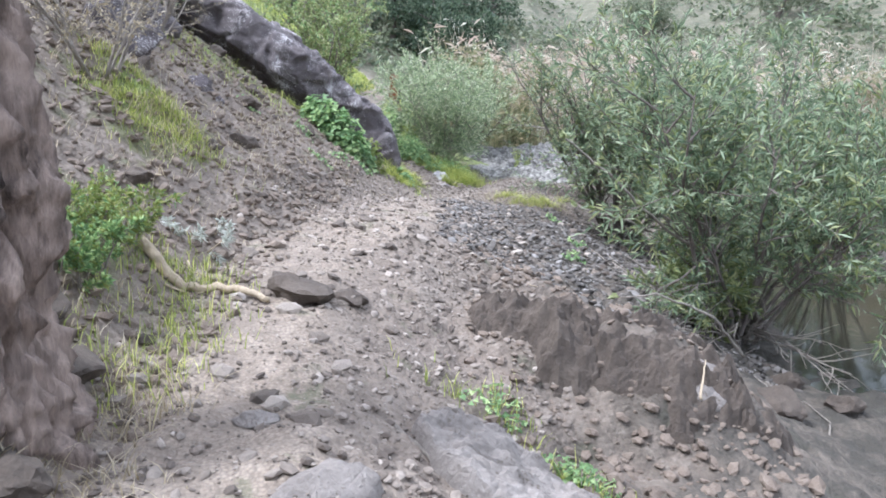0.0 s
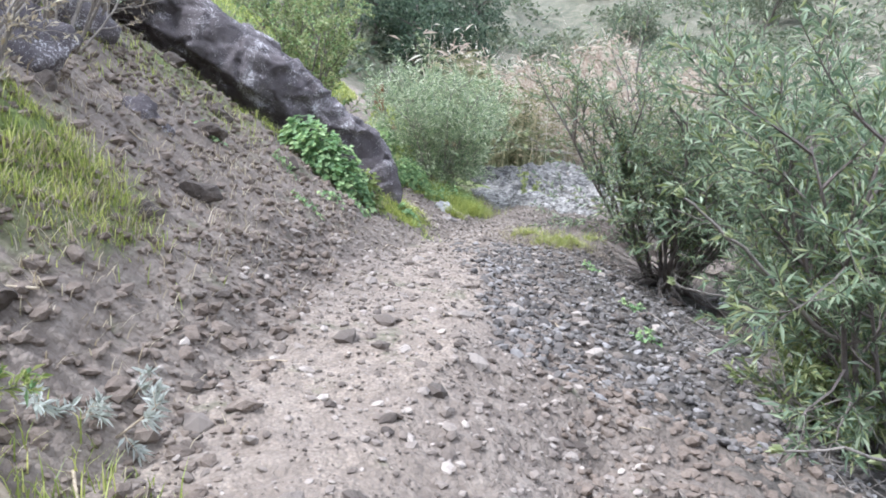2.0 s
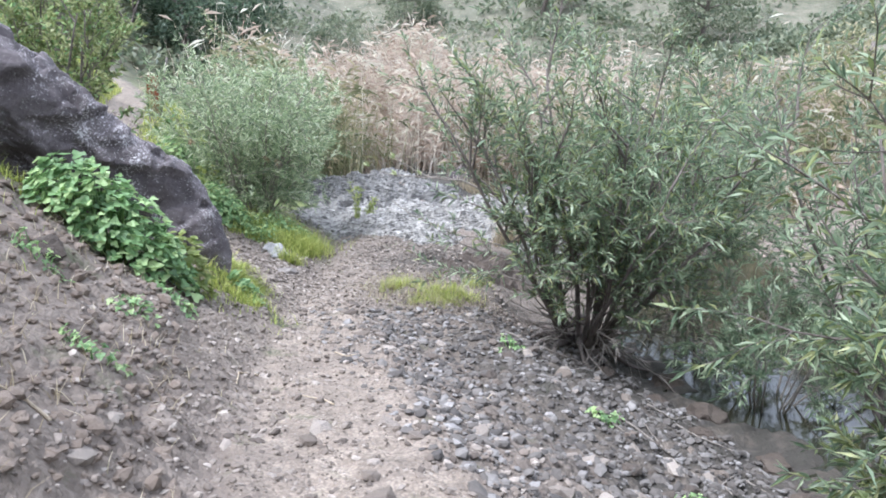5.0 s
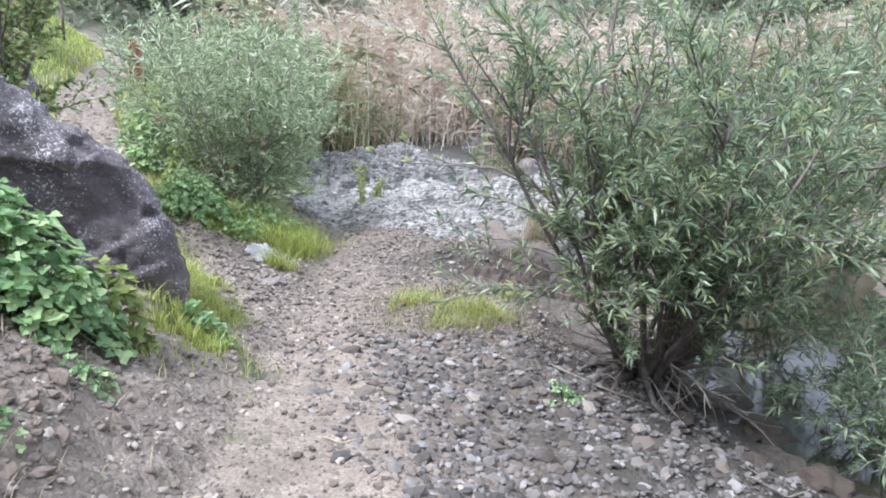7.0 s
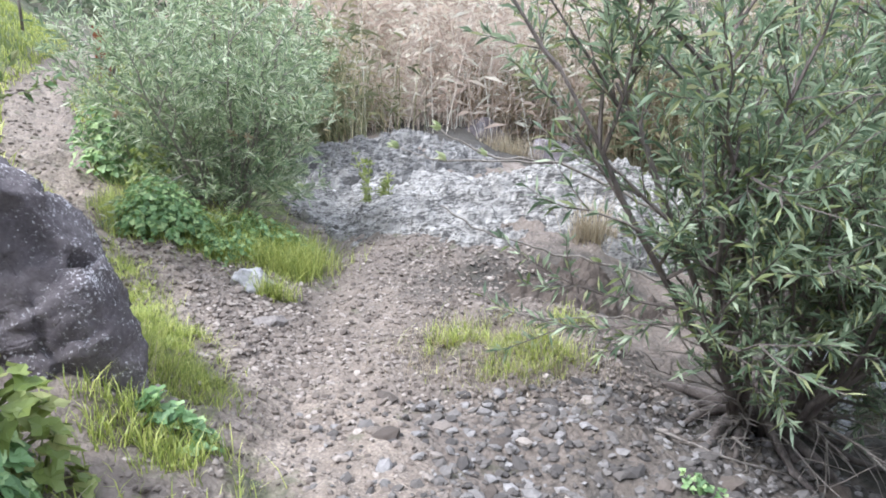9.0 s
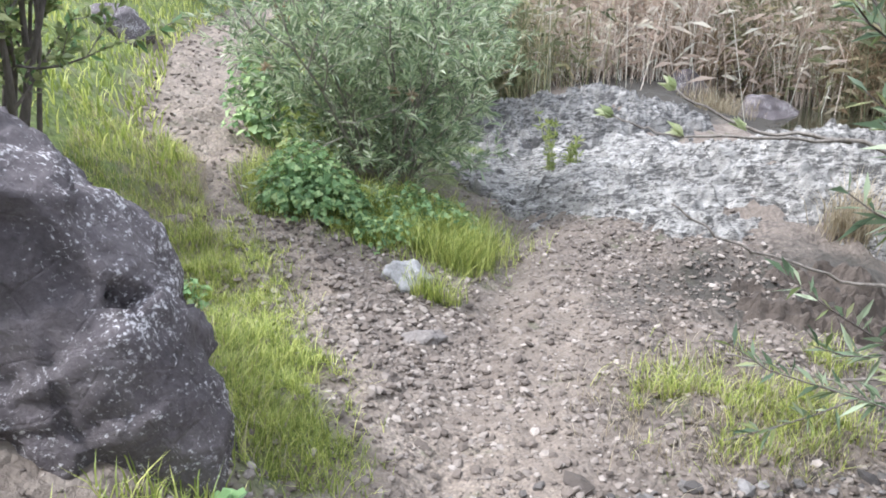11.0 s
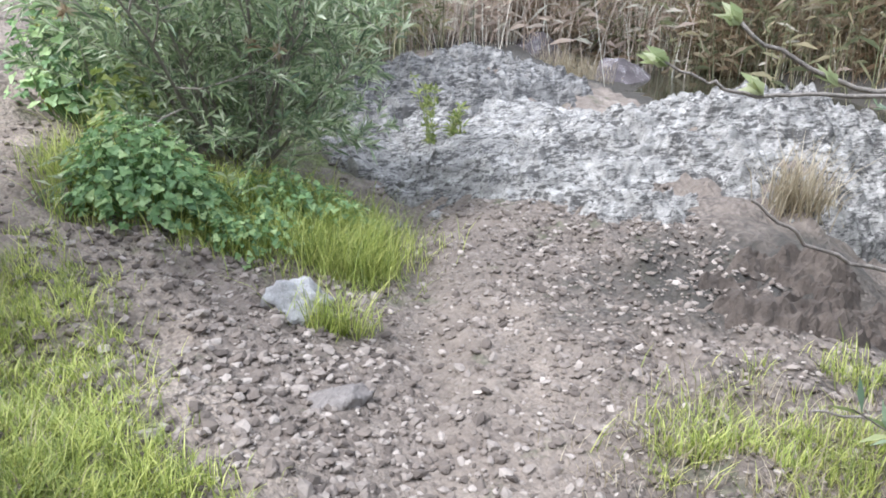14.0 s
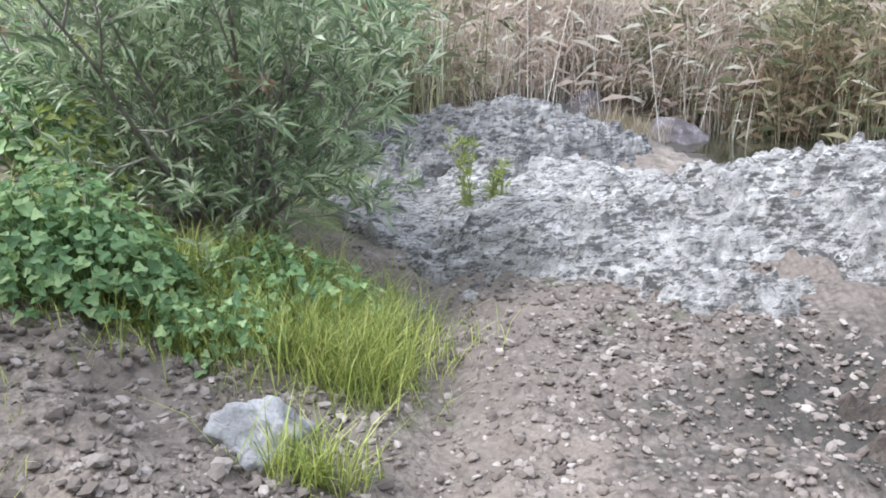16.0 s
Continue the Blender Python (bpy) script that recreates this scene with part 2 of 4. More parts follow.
def blades(base, height, width, lean):
    """Bent grass blades, three faces each."""
    n = len(base)
    a = rng.uniform(0, 2 * math.pi, n)
    out = np.stack([np.cos(a), np.sin(a), np.zeros(n)], 1)
    side = np.stack([-np.sin(a), np.cos(a), np.zeros(n)], 1) * np.broadcast_to(width, n)[:, None] * 0.5
    h = np.broadcast_to(height, n)[:, None] * rng.uniform(0.5, 1.15, n)[:, None]
    bend = out * h * (lean * rng.uniform(0.2, 1.4, n))[:, None]
    rise = np.array([[0, 0, 1.0]]) * h
    v = np.empty((n, 5, 3))
    v[:, 0], v[:, 1] = base - side, base + side
    v[:, 2] = base + rise * 0.6 + bend * 0.35 + side * 0.8
    v[:, 3] = base + rise * 0.6 + bend * 0.35 - side * 0.8
    v[:, 4] = base + rise * 0.97 + bend
    k = (np.arange(n) * 5)[:, None]
    f = np.concatenate([k + np.array([[0, 1, 2]]), k + np.array([[0, 2, 3]]), k + np.array([[3, 2, 4]])])
    return v.reshape(-1, 3), f


# ---------------------------------------------------------------- the lie of the land
LINE_Y = [-40, -6, 0, 1.8, 2.8, 3.8, 5.1, 6.2, 7.5, 9.9, 11.5, 13, 17, 22, 40]
LINE_X = [0.4, 0.2, -0.2, -0.5, -0.7, -0.8, -0.4, -0.2, -0.1, 0.2, 0.4, 0.8, 1.8, 2.4, 2.4]
LINE_Z = [0.1, 0.15, 0.28, 0.38, 0.42, 0.50, 0.56, 0.46, 0.37, 0.06, -0.06, -0.12, -0.3, -0.3, 0.2]
FAR_Y = [9.6, 10.5, 11.2, 12.4, 13.6, 14.5, 18, 22, 26, 34]
FAR_X = [0.1, -0.2, -0.42, -0.72, -1.02, -1.4, -1.9, -1.9, -1.95, -3.5]


def step(a, b, v):
    k = min(1.0, max(0.0, (v - a) / (b - a)))
    return k * k * (3 - 2 * k)


def fbm(x, y, z=0.0, octaves=4):
    return noise.fractal(Vector((x, y, z)), 1.0, 2.0, octaves)


def hump(x, y, cx, cy, rx, ry, turn=0.0):
    c, s = math.cos(turn), math.sin(turn)
    u, v = ((x - cx) * c + (y - cy) * s) / rx, (-(x - cx) * s + (y - cy) * c) / ry
    return math.exp(-(u * u + v * v))


def smooth_land(x, y):
    xc, zc = float(np.interp(y, LINE_Y, LINE_X)), float(np.interp(y, LINE_Y, LINE_Z))
    if x < xc:
        d = xc - x
        d0 = float(np.interp(y, [2, 4.5, 6.2, 8, 10, 11.5], [0.45, 0.45, 0.75, 0.6, 0.35, 0.1]))
        s1 = float(np.interp(y, [2, 6.2, 8, 10, 11.5, 22, 30], [0.8, 0.8, 0.72, 0.64, 0.3, 0.35, 0.35]))
        z = zc + s1 * max(0.0, d - d0)
        xf = float(np.interp(y, FAR_Y, FAR_X))
        if y > 10.5:
            z += 0.35 * step(10.5, 12.5, y) * max(0.0, xf - 0.5 - x)
        z -= 0.35 * max(0.0, d - 9)
    else:
        e = x - xc
        shift = float(np.interp(y, [10.5, 12, 13, 15, 18, 22, 30], [0, 0.8, 1.8, 2.6, 2.6, 3.6, 4.5]))
        bed = float(np.interp(x - shift, [0.9, 1.6, 2.0, 2.7, 3.3, 3.9, 5.4, 6.2, 8], [-0.04, -0.1, -0.33, -0.52, -0.60, -0.85, -0.85, -0.45, 0.2]))
        bed = min(bed, zc + 0.02 + 0.22 * e) if y > 10.5 else bed
        z = max(zc - 0.4 * max(0.0, e - 0.25), bed) if e < 3.5 else bed
        z += 0.30 * max(0.0, x - shift - 8)
    # pale bedrock ridge and mound beside the creek
    z += 0.36 * hump(x, y, 3.1, 13.85, 1.5, 0.7, -0.12) + 0.42 * hump(x, y, 4.5, 13.5, 1.1, 0.7)
    z += 0.44 * hump(x, y, 1.85, 17.2, 0.95, 0.9, -0.2) + 0.20 * hump(x, y, 2.8, 16.9, 0.7, 0.6)
    # rocky rise beside the start of the trail
    z += 0.40 * hump(x, y, 0.95, 3.75, 0.75, 0.34, -0.15) - 0.10 * hump(x, y, 0.7, 3.0, 0.5, 0.3)
    # hollow under the boulder
    z -= 0.45 * hump(x, y, -2.5, 10.0, 0.9, 0.32, 0.0)
    # hillsides beyond
    far = max(0.0, y - 34 - 0.15 * x)
    gap = math.exp(-((x / max(y, 20) - 0.38) / 0.13) ** 2)
    top = 34 - 22 * gap + 4 * fbm(x * 0.02, y * 0.02, 3)
    z += top * (1 - math.exp(-far * 0.4 / max(top, 4)))
    return z


def land(x, y):
    """Height of the ground."""
    r = max(abs(x), abs(y - 8))
    near = 1 - step(16, 30, r)
    xc = float(np.interp(y, LINE_Y, LINE_X))
    rough = 0.35 + 0.65 * step(0.3, 1.0, abs(x - xc))
    z = smooth_land(x, y)
    z += near * rough * (0.07 * fbm(x * 0.9, y * 0.9, 1) + 0.06 * fbm(x * 3.4, y * 3.4, 5, 3)) + near * (0.018 + 0.026 * rough) * fbm(x * 8, y * 8, 9, 3)
    z += (1 - near) * 1.1 * fbm(x * 0.07, y * 0.07, 2, 5) * step(20, 60, r)
    return z


def axis(spans):
    out = []
    for a, b, d in spans:
        out.extend(np.arange(a, b, d).tolist())
    return out


def grow(start, first, ratio, limit):
    out, d = [], first
    while abs(start) < limit:
        start += d
        out.append(start)
        d *= ratio
    return out


def masks(x, y):
    """How far the ground is trodden, gravel, turf, damp or scrub."""
    xc = float(np.interp(y, LINE_Y, LINE_X))
    xf = float(np.interp(y, FAR_Y, FAR_X))
    trail = max((1 - step(0.28, 0.62, abs(x - xc + 0.1))) * (1 - step(10.6, 12.2, y)) * 0.85,
                (1 - step(0.24, 0.48, abs(x - xf))) * step(9.6, 10.4, y) * 1.3,
                0.85 * hump(x, y, 0.9, 11.9, 0.5, 1.0), 0.75 * hump(x, y, 1.5, 11.7, 0.5, 0.25))
    gravel = max(step(0.1, 0.6, x - xc) * step(4.5, 6.5, y) * (1 - step(2.3, 3.2, x)), 0.55 * step(10.5, 12, y) * step(0.1, 0.4, x - xf))
    if y > 13.2:
        gravel *= 0.6
    turf = max(hump(x, y, -0.62, 11.0, 0.25, 0.8, 0.2), hump(x, y, 0.05, 13.4, 0.55, 0.6), hump(x, y, -1.9, 5.0, 0.4, 0.6), 0.6 * hump(x, y, -1.6, 3.4, 0.3, 0.5),
               step(0.42, 0.75, xf - x) * step(10.8, 12, y), 0.9 * step(0.4, 0.8, x - xf) * step(14.0, 15, y) * (1 - step(0.9, 1.4, x)),
               0.6 * hump(x, y, -2.6, 9.0, 0.9, 1.1), 0.5 * step(4, 9, -x))
    damp = max(step(1.2, 2.6, x) * (1 - step(10.5, 12, y)), 0.75 * step(0.4, 1.3, x) * (1 - step(9.5, 10.6, y)), 1.25 * hump(x, y, 2.2, 12.2, 0.95, 0.5), 0.85 * hump(x, y, 1.5, 3.4, 0.9, 1.3), 1.3 * step(16.6, 17.6, y) * step(3.0, 3.8, x) * (1 - step(30, 40, y)))
    scrub = max(step(26, 36, y), step(10, 16, x), step(10, 20, -x), step(4, 12, -y))
    return trail, gravel, turf, damp, scrub


def build_ground():
    xs = sorted(grow(-4.4, -0.12, 1.16, 420)) + axis([(-4.4, -1.6, 0.085), (-1.6, 2.2, 0.05), (2.2, 5.6, 0.09)]) + [5.6] + grow(5.6, 0.13, 1.15, 420)
    ys = sorted(grow(-0.5, -0.15, 1.3, 300)) + axis([(-0.5, 1.4, 0.12), (1.4, 14, 0.055), (14, 20, 0.11)]) + [20] + grow(20, 0.16, 1.1, 500)
    nx, ny = len(xs), len(ys)
    verts = np.array([(x, y, land(x, y)) for y in ys for x in xs])
    i = (np.arange(ny - 1)[:, None] * nx + np.arange(nx - 1)[None, :]).ravel()
    faces = np.stack([i, i + 1, i + nx + 1, i + nx], 1)
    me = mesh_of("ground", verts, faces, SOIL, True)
    m = np.array([masks(x, y) for y in ys for x in xs])
    for k, name in enumerate(("trodden", "gravel", "turf", "damp", "scrub")):
        me.attributes.new(name, "FLOAT", "POINT").data.foreach_set("value", m[:, k])
    tagged(new("ground", me), "brown stony earth with a trodden footpath and grassy banks", "ground", kind="structure")


build_ground()


def build_water():
    xs, ys = np.linspace(1.6, 14, 40), np.linspace(-14, 32, 90)
    verts = [(x, y, -0.60) for y in ys for x in xs]
    i = (np.arange(89)[:, None] * 40 + np.arange(39)[None, :]).ravel()
    tagged(new("water", mesh_of("water", verts, np.stack([i, i + 1, i + 41, i + 40], 1), WATER, True)),
           "still dark creek water reflecting the pale sky", "creek", kind="structure")


build_water()


# ---------------------------------------------------------------- rocks
def rock_lump(sx, sy, sz, seed, sub=4, rough=0.18, facets=11, fine=0.06):
    """A boulder: a ball cut by random planes and roughened."""
    bm = bmesh.new()
    bmesh.ops.create_icosphere(bm, subdivisions=sub, radius=1.0)
    r = random.Random(seed)
    cuts = []
    for _ in range(facets):
        d = Vector((r.uniform(-1, 1), r.uniform(-1, 1), r.uniform(-0.7, 1))).normalized()
        cuts.append((d, r.uniform(0.55, 0.85)))
    o = Vector((seed * 3.7, seed * 1.3, 0))
    for v in bm.verts:
        p = v.co.copy()
        for d, h in cuts:
            k = p.dot(d)
            if k > h:
                p -= d * (k - h) * 0.92
        q = p * (1 + rough * noise.fractal(p * 1.5 + o, 1, 2, 4))
        q += q.normalized() * fine * noise.fractal(p * 7 + o, 1, 2, 4)
        v.co = Vector((q.x * sx, q.y * sy, q.z * sz))
    me = bpy.data.meshes.new("rock")
    bm.to_mesh(me)
    bm.free()
    if sub >= 4:
        me.shade_smooth()
    return me


def rock(name, label, place, size, seed, material, **how):
    me = rock_lump(*size, seed, **how)
    me.materials.append(material)
    ob = new(name, me)
    ob.matrix_basis = place
    return tagged(ob, label, "rock")


def lerp(a, b, k):
    return [p + (q - p) * k for p, q in zip(a, b)]


def build_slab_boulder():
    """The long leaning slab that juts from the bank: a spine with sections that swell and taper."""
    spine = [(-0.64, 10.36, -0.25), (-0.80, 10.36, 0.42), (-1.12, 10.40, 0.85), (-1.50, 10.42, 1.18), (-2.0, 10.48, 1.52), (-2.8, 10.6, 1.98), (-4.2, 10.7, 2.65)]
    half = [0.22, 0.28, 0.35, 0.40, 0.44, 0.46, 0.36]
    deep = [0.20, 0.22, 0.26, 0.36, 0.56, 0.66, 0.5]
    n, m = 200, 170
    r = random.Random(5)
    tilts = [Vector((r.uniform(-1, 1), r.uniform(-1, 1), r.uniform(-1, 1))) for _ in range(64)]

    def facet(p, size):
        """Flat broken faces: a tilted plane for each cell."""
        c = noise.voronoi(p / size)[1][0]
        g = tilts[int(abs(c.x * 97.3 + c.y * 57.1 + c.z * 31.7)) % 64]
        return size * (p / size - c).dot(g)

    verts = []
    for i in range(n):
        k = i / (n - 1) * (len(spine) - 1)
        j = min(int(k), len(spine) - 2)
        f = k - j
        c = Vector(lerp(spine[j], spine[j + 1], f))
        ta = Vector(spine[j + 1]) - Vector(spine[max(j - 1, 0)])
        tb = Vector(spine[min(j + 2, len(spine) - 1)]) - Vector(spine[j])
        t = (ta.normalized() * (1 - f) + tb.normalized() * f).normalized()
        h, w = half[j] + (half[j + 1] - half[j]) * f, deep[j] + (deep[j + 1] - deep[j]) * f
        up = Vector((0, -1, 0)).cross(t).normalized()
        end = min(1, i / 4 + 0.25, (n - 1 - i) / 5 + 0.1)
        for q in range(m):
            a = 2 * math.pi * q / m
            ca, sa = math.cos(a), math.sin(a)
            e = 1.05 if ca > 0 and sa > 0 else 5.0
            s = (abs(ca) ** e + abs(sa) ** e) ** (-1 / e)
            p = c + (Vector((0, -1, 0)) * ca * w * s + up * sa * h * s) * end
            o = (p - c).normalized()
            warp = p + 0.10 * Vector((noise.noise(p * 2.0), noise.noise(p * 2.0 + Vector((9, 0, 0))), noise.noise(p * 2.0 + Vector((0, 9, 0)))))
            p += o * (0.20 * max(-0.2, min(0.22, facet(warp, 0.62))) + 0.24 * max(-0.14, min(0.12, facet(warp + Vector((3, 1, 2)), 0.24))) + 0.05 * noise.fractal(p * 1.3, 1, 2, 3) + 0.022 * noise.fractal(p * 7, 1, 2, 5) + 0.010 * noise.fractal(p * 26, 1, 2, 3))
            verts.append(p)
    faces = [(i * m + q, i * m + (q + 1) % m, (i + 1) * m + (q + 1) % m, (i + 1) * m + q) for i in range(n - 1) for q in range(m)]
    faces += [tuple(range(m - 1, -1, -1)), tuple(range((n - 1) * m, n * m))]
    tagged(new("boulder", mesh_of("boulder", verts, faces, DARK_ROCK, True)), "huge dark boulder blotched with pale lichen jutting from the bank", "boulder")


build_slab_boulder()


def bedrock(name, label, cx, cy, rx, ry, turn, material, lift, seed, craggy=0.10, n=120, sink=0.6):
    """Bare rock that breaks through the ground: it follows the land and sinks into it at its rim."""
    verts = []
    c, s = math.cos(turn), math.sin(turn)
    for j in range(n):
        for i in range(n):
            u, v = 2 * i / (n - 1) - 1, 2 * j / (n - 1) - 1
            x, y = cx + u * rx * c - v * ry * s, cy + u * rx * s + v * ry * c
            r = math.sqrt(u * u + v * v) + 0.18 * fbm(x * 1.3, y * 1.3, seed)
            p = Vector((x, y, seed))
            crag = 1 - abs(noise.noise(p * 2.1 + Vector((0, x * 0.6, 0)))) * 2
            ledge = noise.cell(Vector((x * 3.0 + y, y * 4.2 - x * 0.7, seed)))
            z = smooth_land(x, y) + lift + craggy * (0.55 * crag + 0.45 * fbm(x * 4.5, y * 4.5, seed, 4) + 0.22 * ledge) + 0.3 * craggy * fbm(x * 15, y * 15, seed, 3) + 0.32 * craggy * (1 - 2.5 * abs(noise.noise(Vector((x * 5 + y * 3, y * 9 - x * 4, seed)))))
            z -= sink * step(0.55 if sink < 0.5 else 0.70, 1.05, r)
            verts.append((x, y, z))
    i = (np.arange(n - 1)[:, None] * n + np.arange(n - 1)[None, :]).ravel()
    faces = np.stack([i, i + 1, i + n + 1, i + n], 1)
    return tagged(new(name, mesh_of(name, verts, faces, material)), label, "rock")


bedrock("bedrock_ridge", "pale grey weathered bedrock ridge beside the creek", 3.2, 13.75, 2.9, 1.35, -0.12, PALE_ROCK, 0.0, 3, 0.14, 230)
bedrock("bedrock_shelf", "low pale bedrock shelf at the gravel's edge", 1.9, 15.2, 1.7, 1.6, 0.2, PALE_ROCK, 0.03, 6, 0.07, 150)
bedrock("bedrock_mound", "pale streaked bedrock mound above the dark pool", 2.15, 17.2, 2.0, 1.6, -0.2, MOUND_ROCK, 0.02, 9, 0.16, 180)
bedrock("rock_outcrop", "earth-covered brown rock outcrop beside the trail", 1.05, 3.75, 1.15, 0.62, -0.15, BROWN_ROCK, -0.01, 12, 0.17, 145, 0.32)
bedrock("earth_ledge", "dark damp earthy rock ledge beside the gravel", 2.45, 12.05, 1.0, 0.5, -0.1, BROWN_ROCK, -0.03, 18, 0.13, 110, 0.2)
bedrock("flat_rock", "flat grey rock slab sunk in the trail's edge", 0.34, 2.4, 0.52, 0.32, -0.5, GREY_ROCK, 0.07, 15, 0.07, 60)
rock("stone_block", "angular grey stone half buried in the trail", pose(-0.28, 1.93, 0.36, 4, 6, 20), (0.17, 0.12, 0.085), 21, GREY_ROCK)
rock("stone_block", "flat pale stone lying on the trail", pose(-0.56, 2.3, 0.41, 0, 0, 10), (0.08, 0.05, 0.03), 22, GREY_ROCK)
rock("white_stone", "pale knobbly stone with grass at its foot", pose(0.07, 12.36, 0.07, 0, 10, 30), (0.16, 0.11, 0.13), 23, WHITE_ROCK, rough=0.35, fine=0.09)
rock("grey_stone", "grey angular stone sunk in the path's edge", pose(0.07, 11.72, 0.0, 0, 0, 0), (0.13, 0.09, 0.08), 24, GREY_ROCK)
rock("brown_boulder", "dark rugged rock in the upper bank", pose(-3.5, 7.6, 2.3, 10, 20, 0), (0.8, 0.7, 0.75), 25, DARK_ROCK, rough=0.3)
rock("brown_boulder", "dark rugged rock in the upper bank", pose(-4.6, 6.6, 3.0, 0, 0, 40), (0.9, 0.8, 0.9), 26, DARK_ROCK, rough=0.3)
rock("creek_boulder", "smooth dark boulder at the pool's far edge", pose(6.6, 20.6, -0.58, 0, 0, 15), (0.75, 0.5, 0.4), 27, DARK_ROCK)
rock("creek_boulder", "dark boulder under the reeds", pose(5.4, 21.6, -0.35, 0, 0, 70), (0.9, 0.6, 0.45), 28, DARK_ROCK)
rock("brown_boulder", "dark jagged rock in the steep bank", pose(-2.15, 6.75, 1.32, 0, 25, 30), (0.24, 0.20, 0.24), 31, DARK_ROCK, rough=0.25, facets=18, fine=0.1)
rock("brown_boulder", "dark jagged rock in the steep bank", pose(-2.55, 5.95, 1.68, 10, 15, 70), (0.42, 0.34, 0.40), 32, DARK_ROCK, rough=0.25, facets=18, fine=0.1)
rock("outcrop_block", "reddish grey rock breaking from the earthy outcrop", pose(1.32, 3.62, 0.13, 6, 18, -20), (0.30, 0.20, 0.16), 33, GREY_ROCK, rough=0.3)
rock("grass_rock", "dark rock in the grass above the path", pose(-2.6, 17.0, 1.2, 0, 0, 0), (0.35, 0.4, 0.35), 29, DARK_ROCK)


# ---------------------------------------------------------------- shrubs and trees
def stem_line(start, way, length, bend, n=7, wander=0.08):
    """A growing line that slowly turns towards bend."""
    p, d = np.array(start, float), np.array(way, float)
    d /= np.linalg.norm(d)
    out = [p.copy()]
    for _ in range(n - 1):
        d = d + np.asarray(bend) / n + rng.normal(size=3) * wander
        d /= np.linalg.norm(d)
        p = p + d * length / (n - 1)
        out.append(p.copy())
    return np.array(out)


def shrub(name, label, category, base, stems, length, spread, leaf, leaf_size, per_twig=26, subs=7, twigs=4, bark=BARK, stem_radius=0.022,
          tilt=(0, 0, 0), bend=(0, 0, 0.25), bare=0.3, flat=1.0, second=None, fan=None, upward=0.35, droop=0.15):
    """A many-stemmed bush: each stem is a part; the twigs are one part, the leaves another."""
    ob = new(name)
    ob.location = base
    tagged(ob, label, category)
    twig_pieces, lb, lw, ll = [], [], [], []
    for s in range(stems):
        a = 2 * math.pi * (s + rng.uniform(-0.3, 0.3)) / stems if fan is None else radians(rng.uniform(*fan))
        lean = spread * math.sqrt(rng.uniform(0.05, 1.0))
        way = np.array([math.cos(a) * lean, math.sin(a) * lean * flat, 1.0]) + np.array(tilt)
        size = length * rng.uniform(0.72, 1.08)
        root = np.array([math.cos(a), math.sin(a), 0]) * rng.uniform(0.02, 0.16)
        line = stem_line(root - np.array([0, 0, 0.12]), way, size, bend, 8)
        r = stem_radius * rng.uniform(0.7, 1.2)
        part("stem", mesh_of("stem", *tube(line, np.linspace(r, r * 0.25, 8), 6), bark, True), ob)
        for b in range(subs):
            k = bare + (1 - bare) * (b + rng.uniform(0, 1)) / subs
            i = min(int(k * 7), 6)
            p = line[i] + (line[i + 1] - line[i]) * (k * 7 - i)
            t = line[i + 1] - line[i]
            t /= np.linalg.norm(t)
            d = t + units(1)[0] * 0.95
            sub = stem_line(p, d, size * rng.uniform(0.22, 0.42) * (1.15 - 0.5 * k), (0, 0, upward), 5, 0.12)
            twig_pieces.append(tube(sub, np.linspace(r * 0.42, r * 0.14, 5), 4))
            lines = [sub]
            for _ in range(twigs):
                i2 = rng.integers(1, 5)
                d2 = (sub[i2] - sub[i2 - 1])
                d2 = d2 / np.linalg.norm(d2) + units(1)[0] * 0.8
                tw = stem_line(sub[i2], d2, size * rng.uniform(0.10, 0.20), (0, 0, upward), 4, 0.1)
                twig_pieces.append(tube(tw, np.linspace(r * 0.16, r * 0.07, 4), 3))
                lines.append(tw)
            for ln in lines:
                q = per_twig
                k2 = rng.uniform(0.15, 1.0, q) * (len(ln) - 1.001)
                j = k2.astype(int)
                f = (k2 - j)[:, None]
                t2 = ln[j + 1] - ln[j]
                t2 = t2 / np.linalg.norm(t2, axis=1)[:, None]
                lb.append(ln[j] * (1 - f) + ln[j + 1] * f)
                lw.append(t2 * 0.75 + units(q) * 0.75 + np.array([0, 0, 0.12]))
                ll.append(rng.uniform(0.55, 1.15, q))
    tagged(part("twig_mass", mesh_of("twig_mass", *join(twig_pieces), bark), ob), kind="stuff")
    lb, lw, ll = np.concatenate(lb), np.concatenate(lw), np.concatenate(ll)
    cut = len(lb) if second is None else int(len(lb) * 0.78)
    pick = rng.permutation(len(lb))
    for ids, mat in ((pick[:cut], leaf), (pick[cut:], second)):
        if len(ids):
            part("foliage", mesh_of("foliage", *leaves(lb[ids], lw[ids], leaf_size[0] * ll[ids], leaf_size[1] * ll[ids], droop), mat), ob)
    return ob


def on(x, y, dz=0.0):
    return (x, y, land(x, y) + dz)


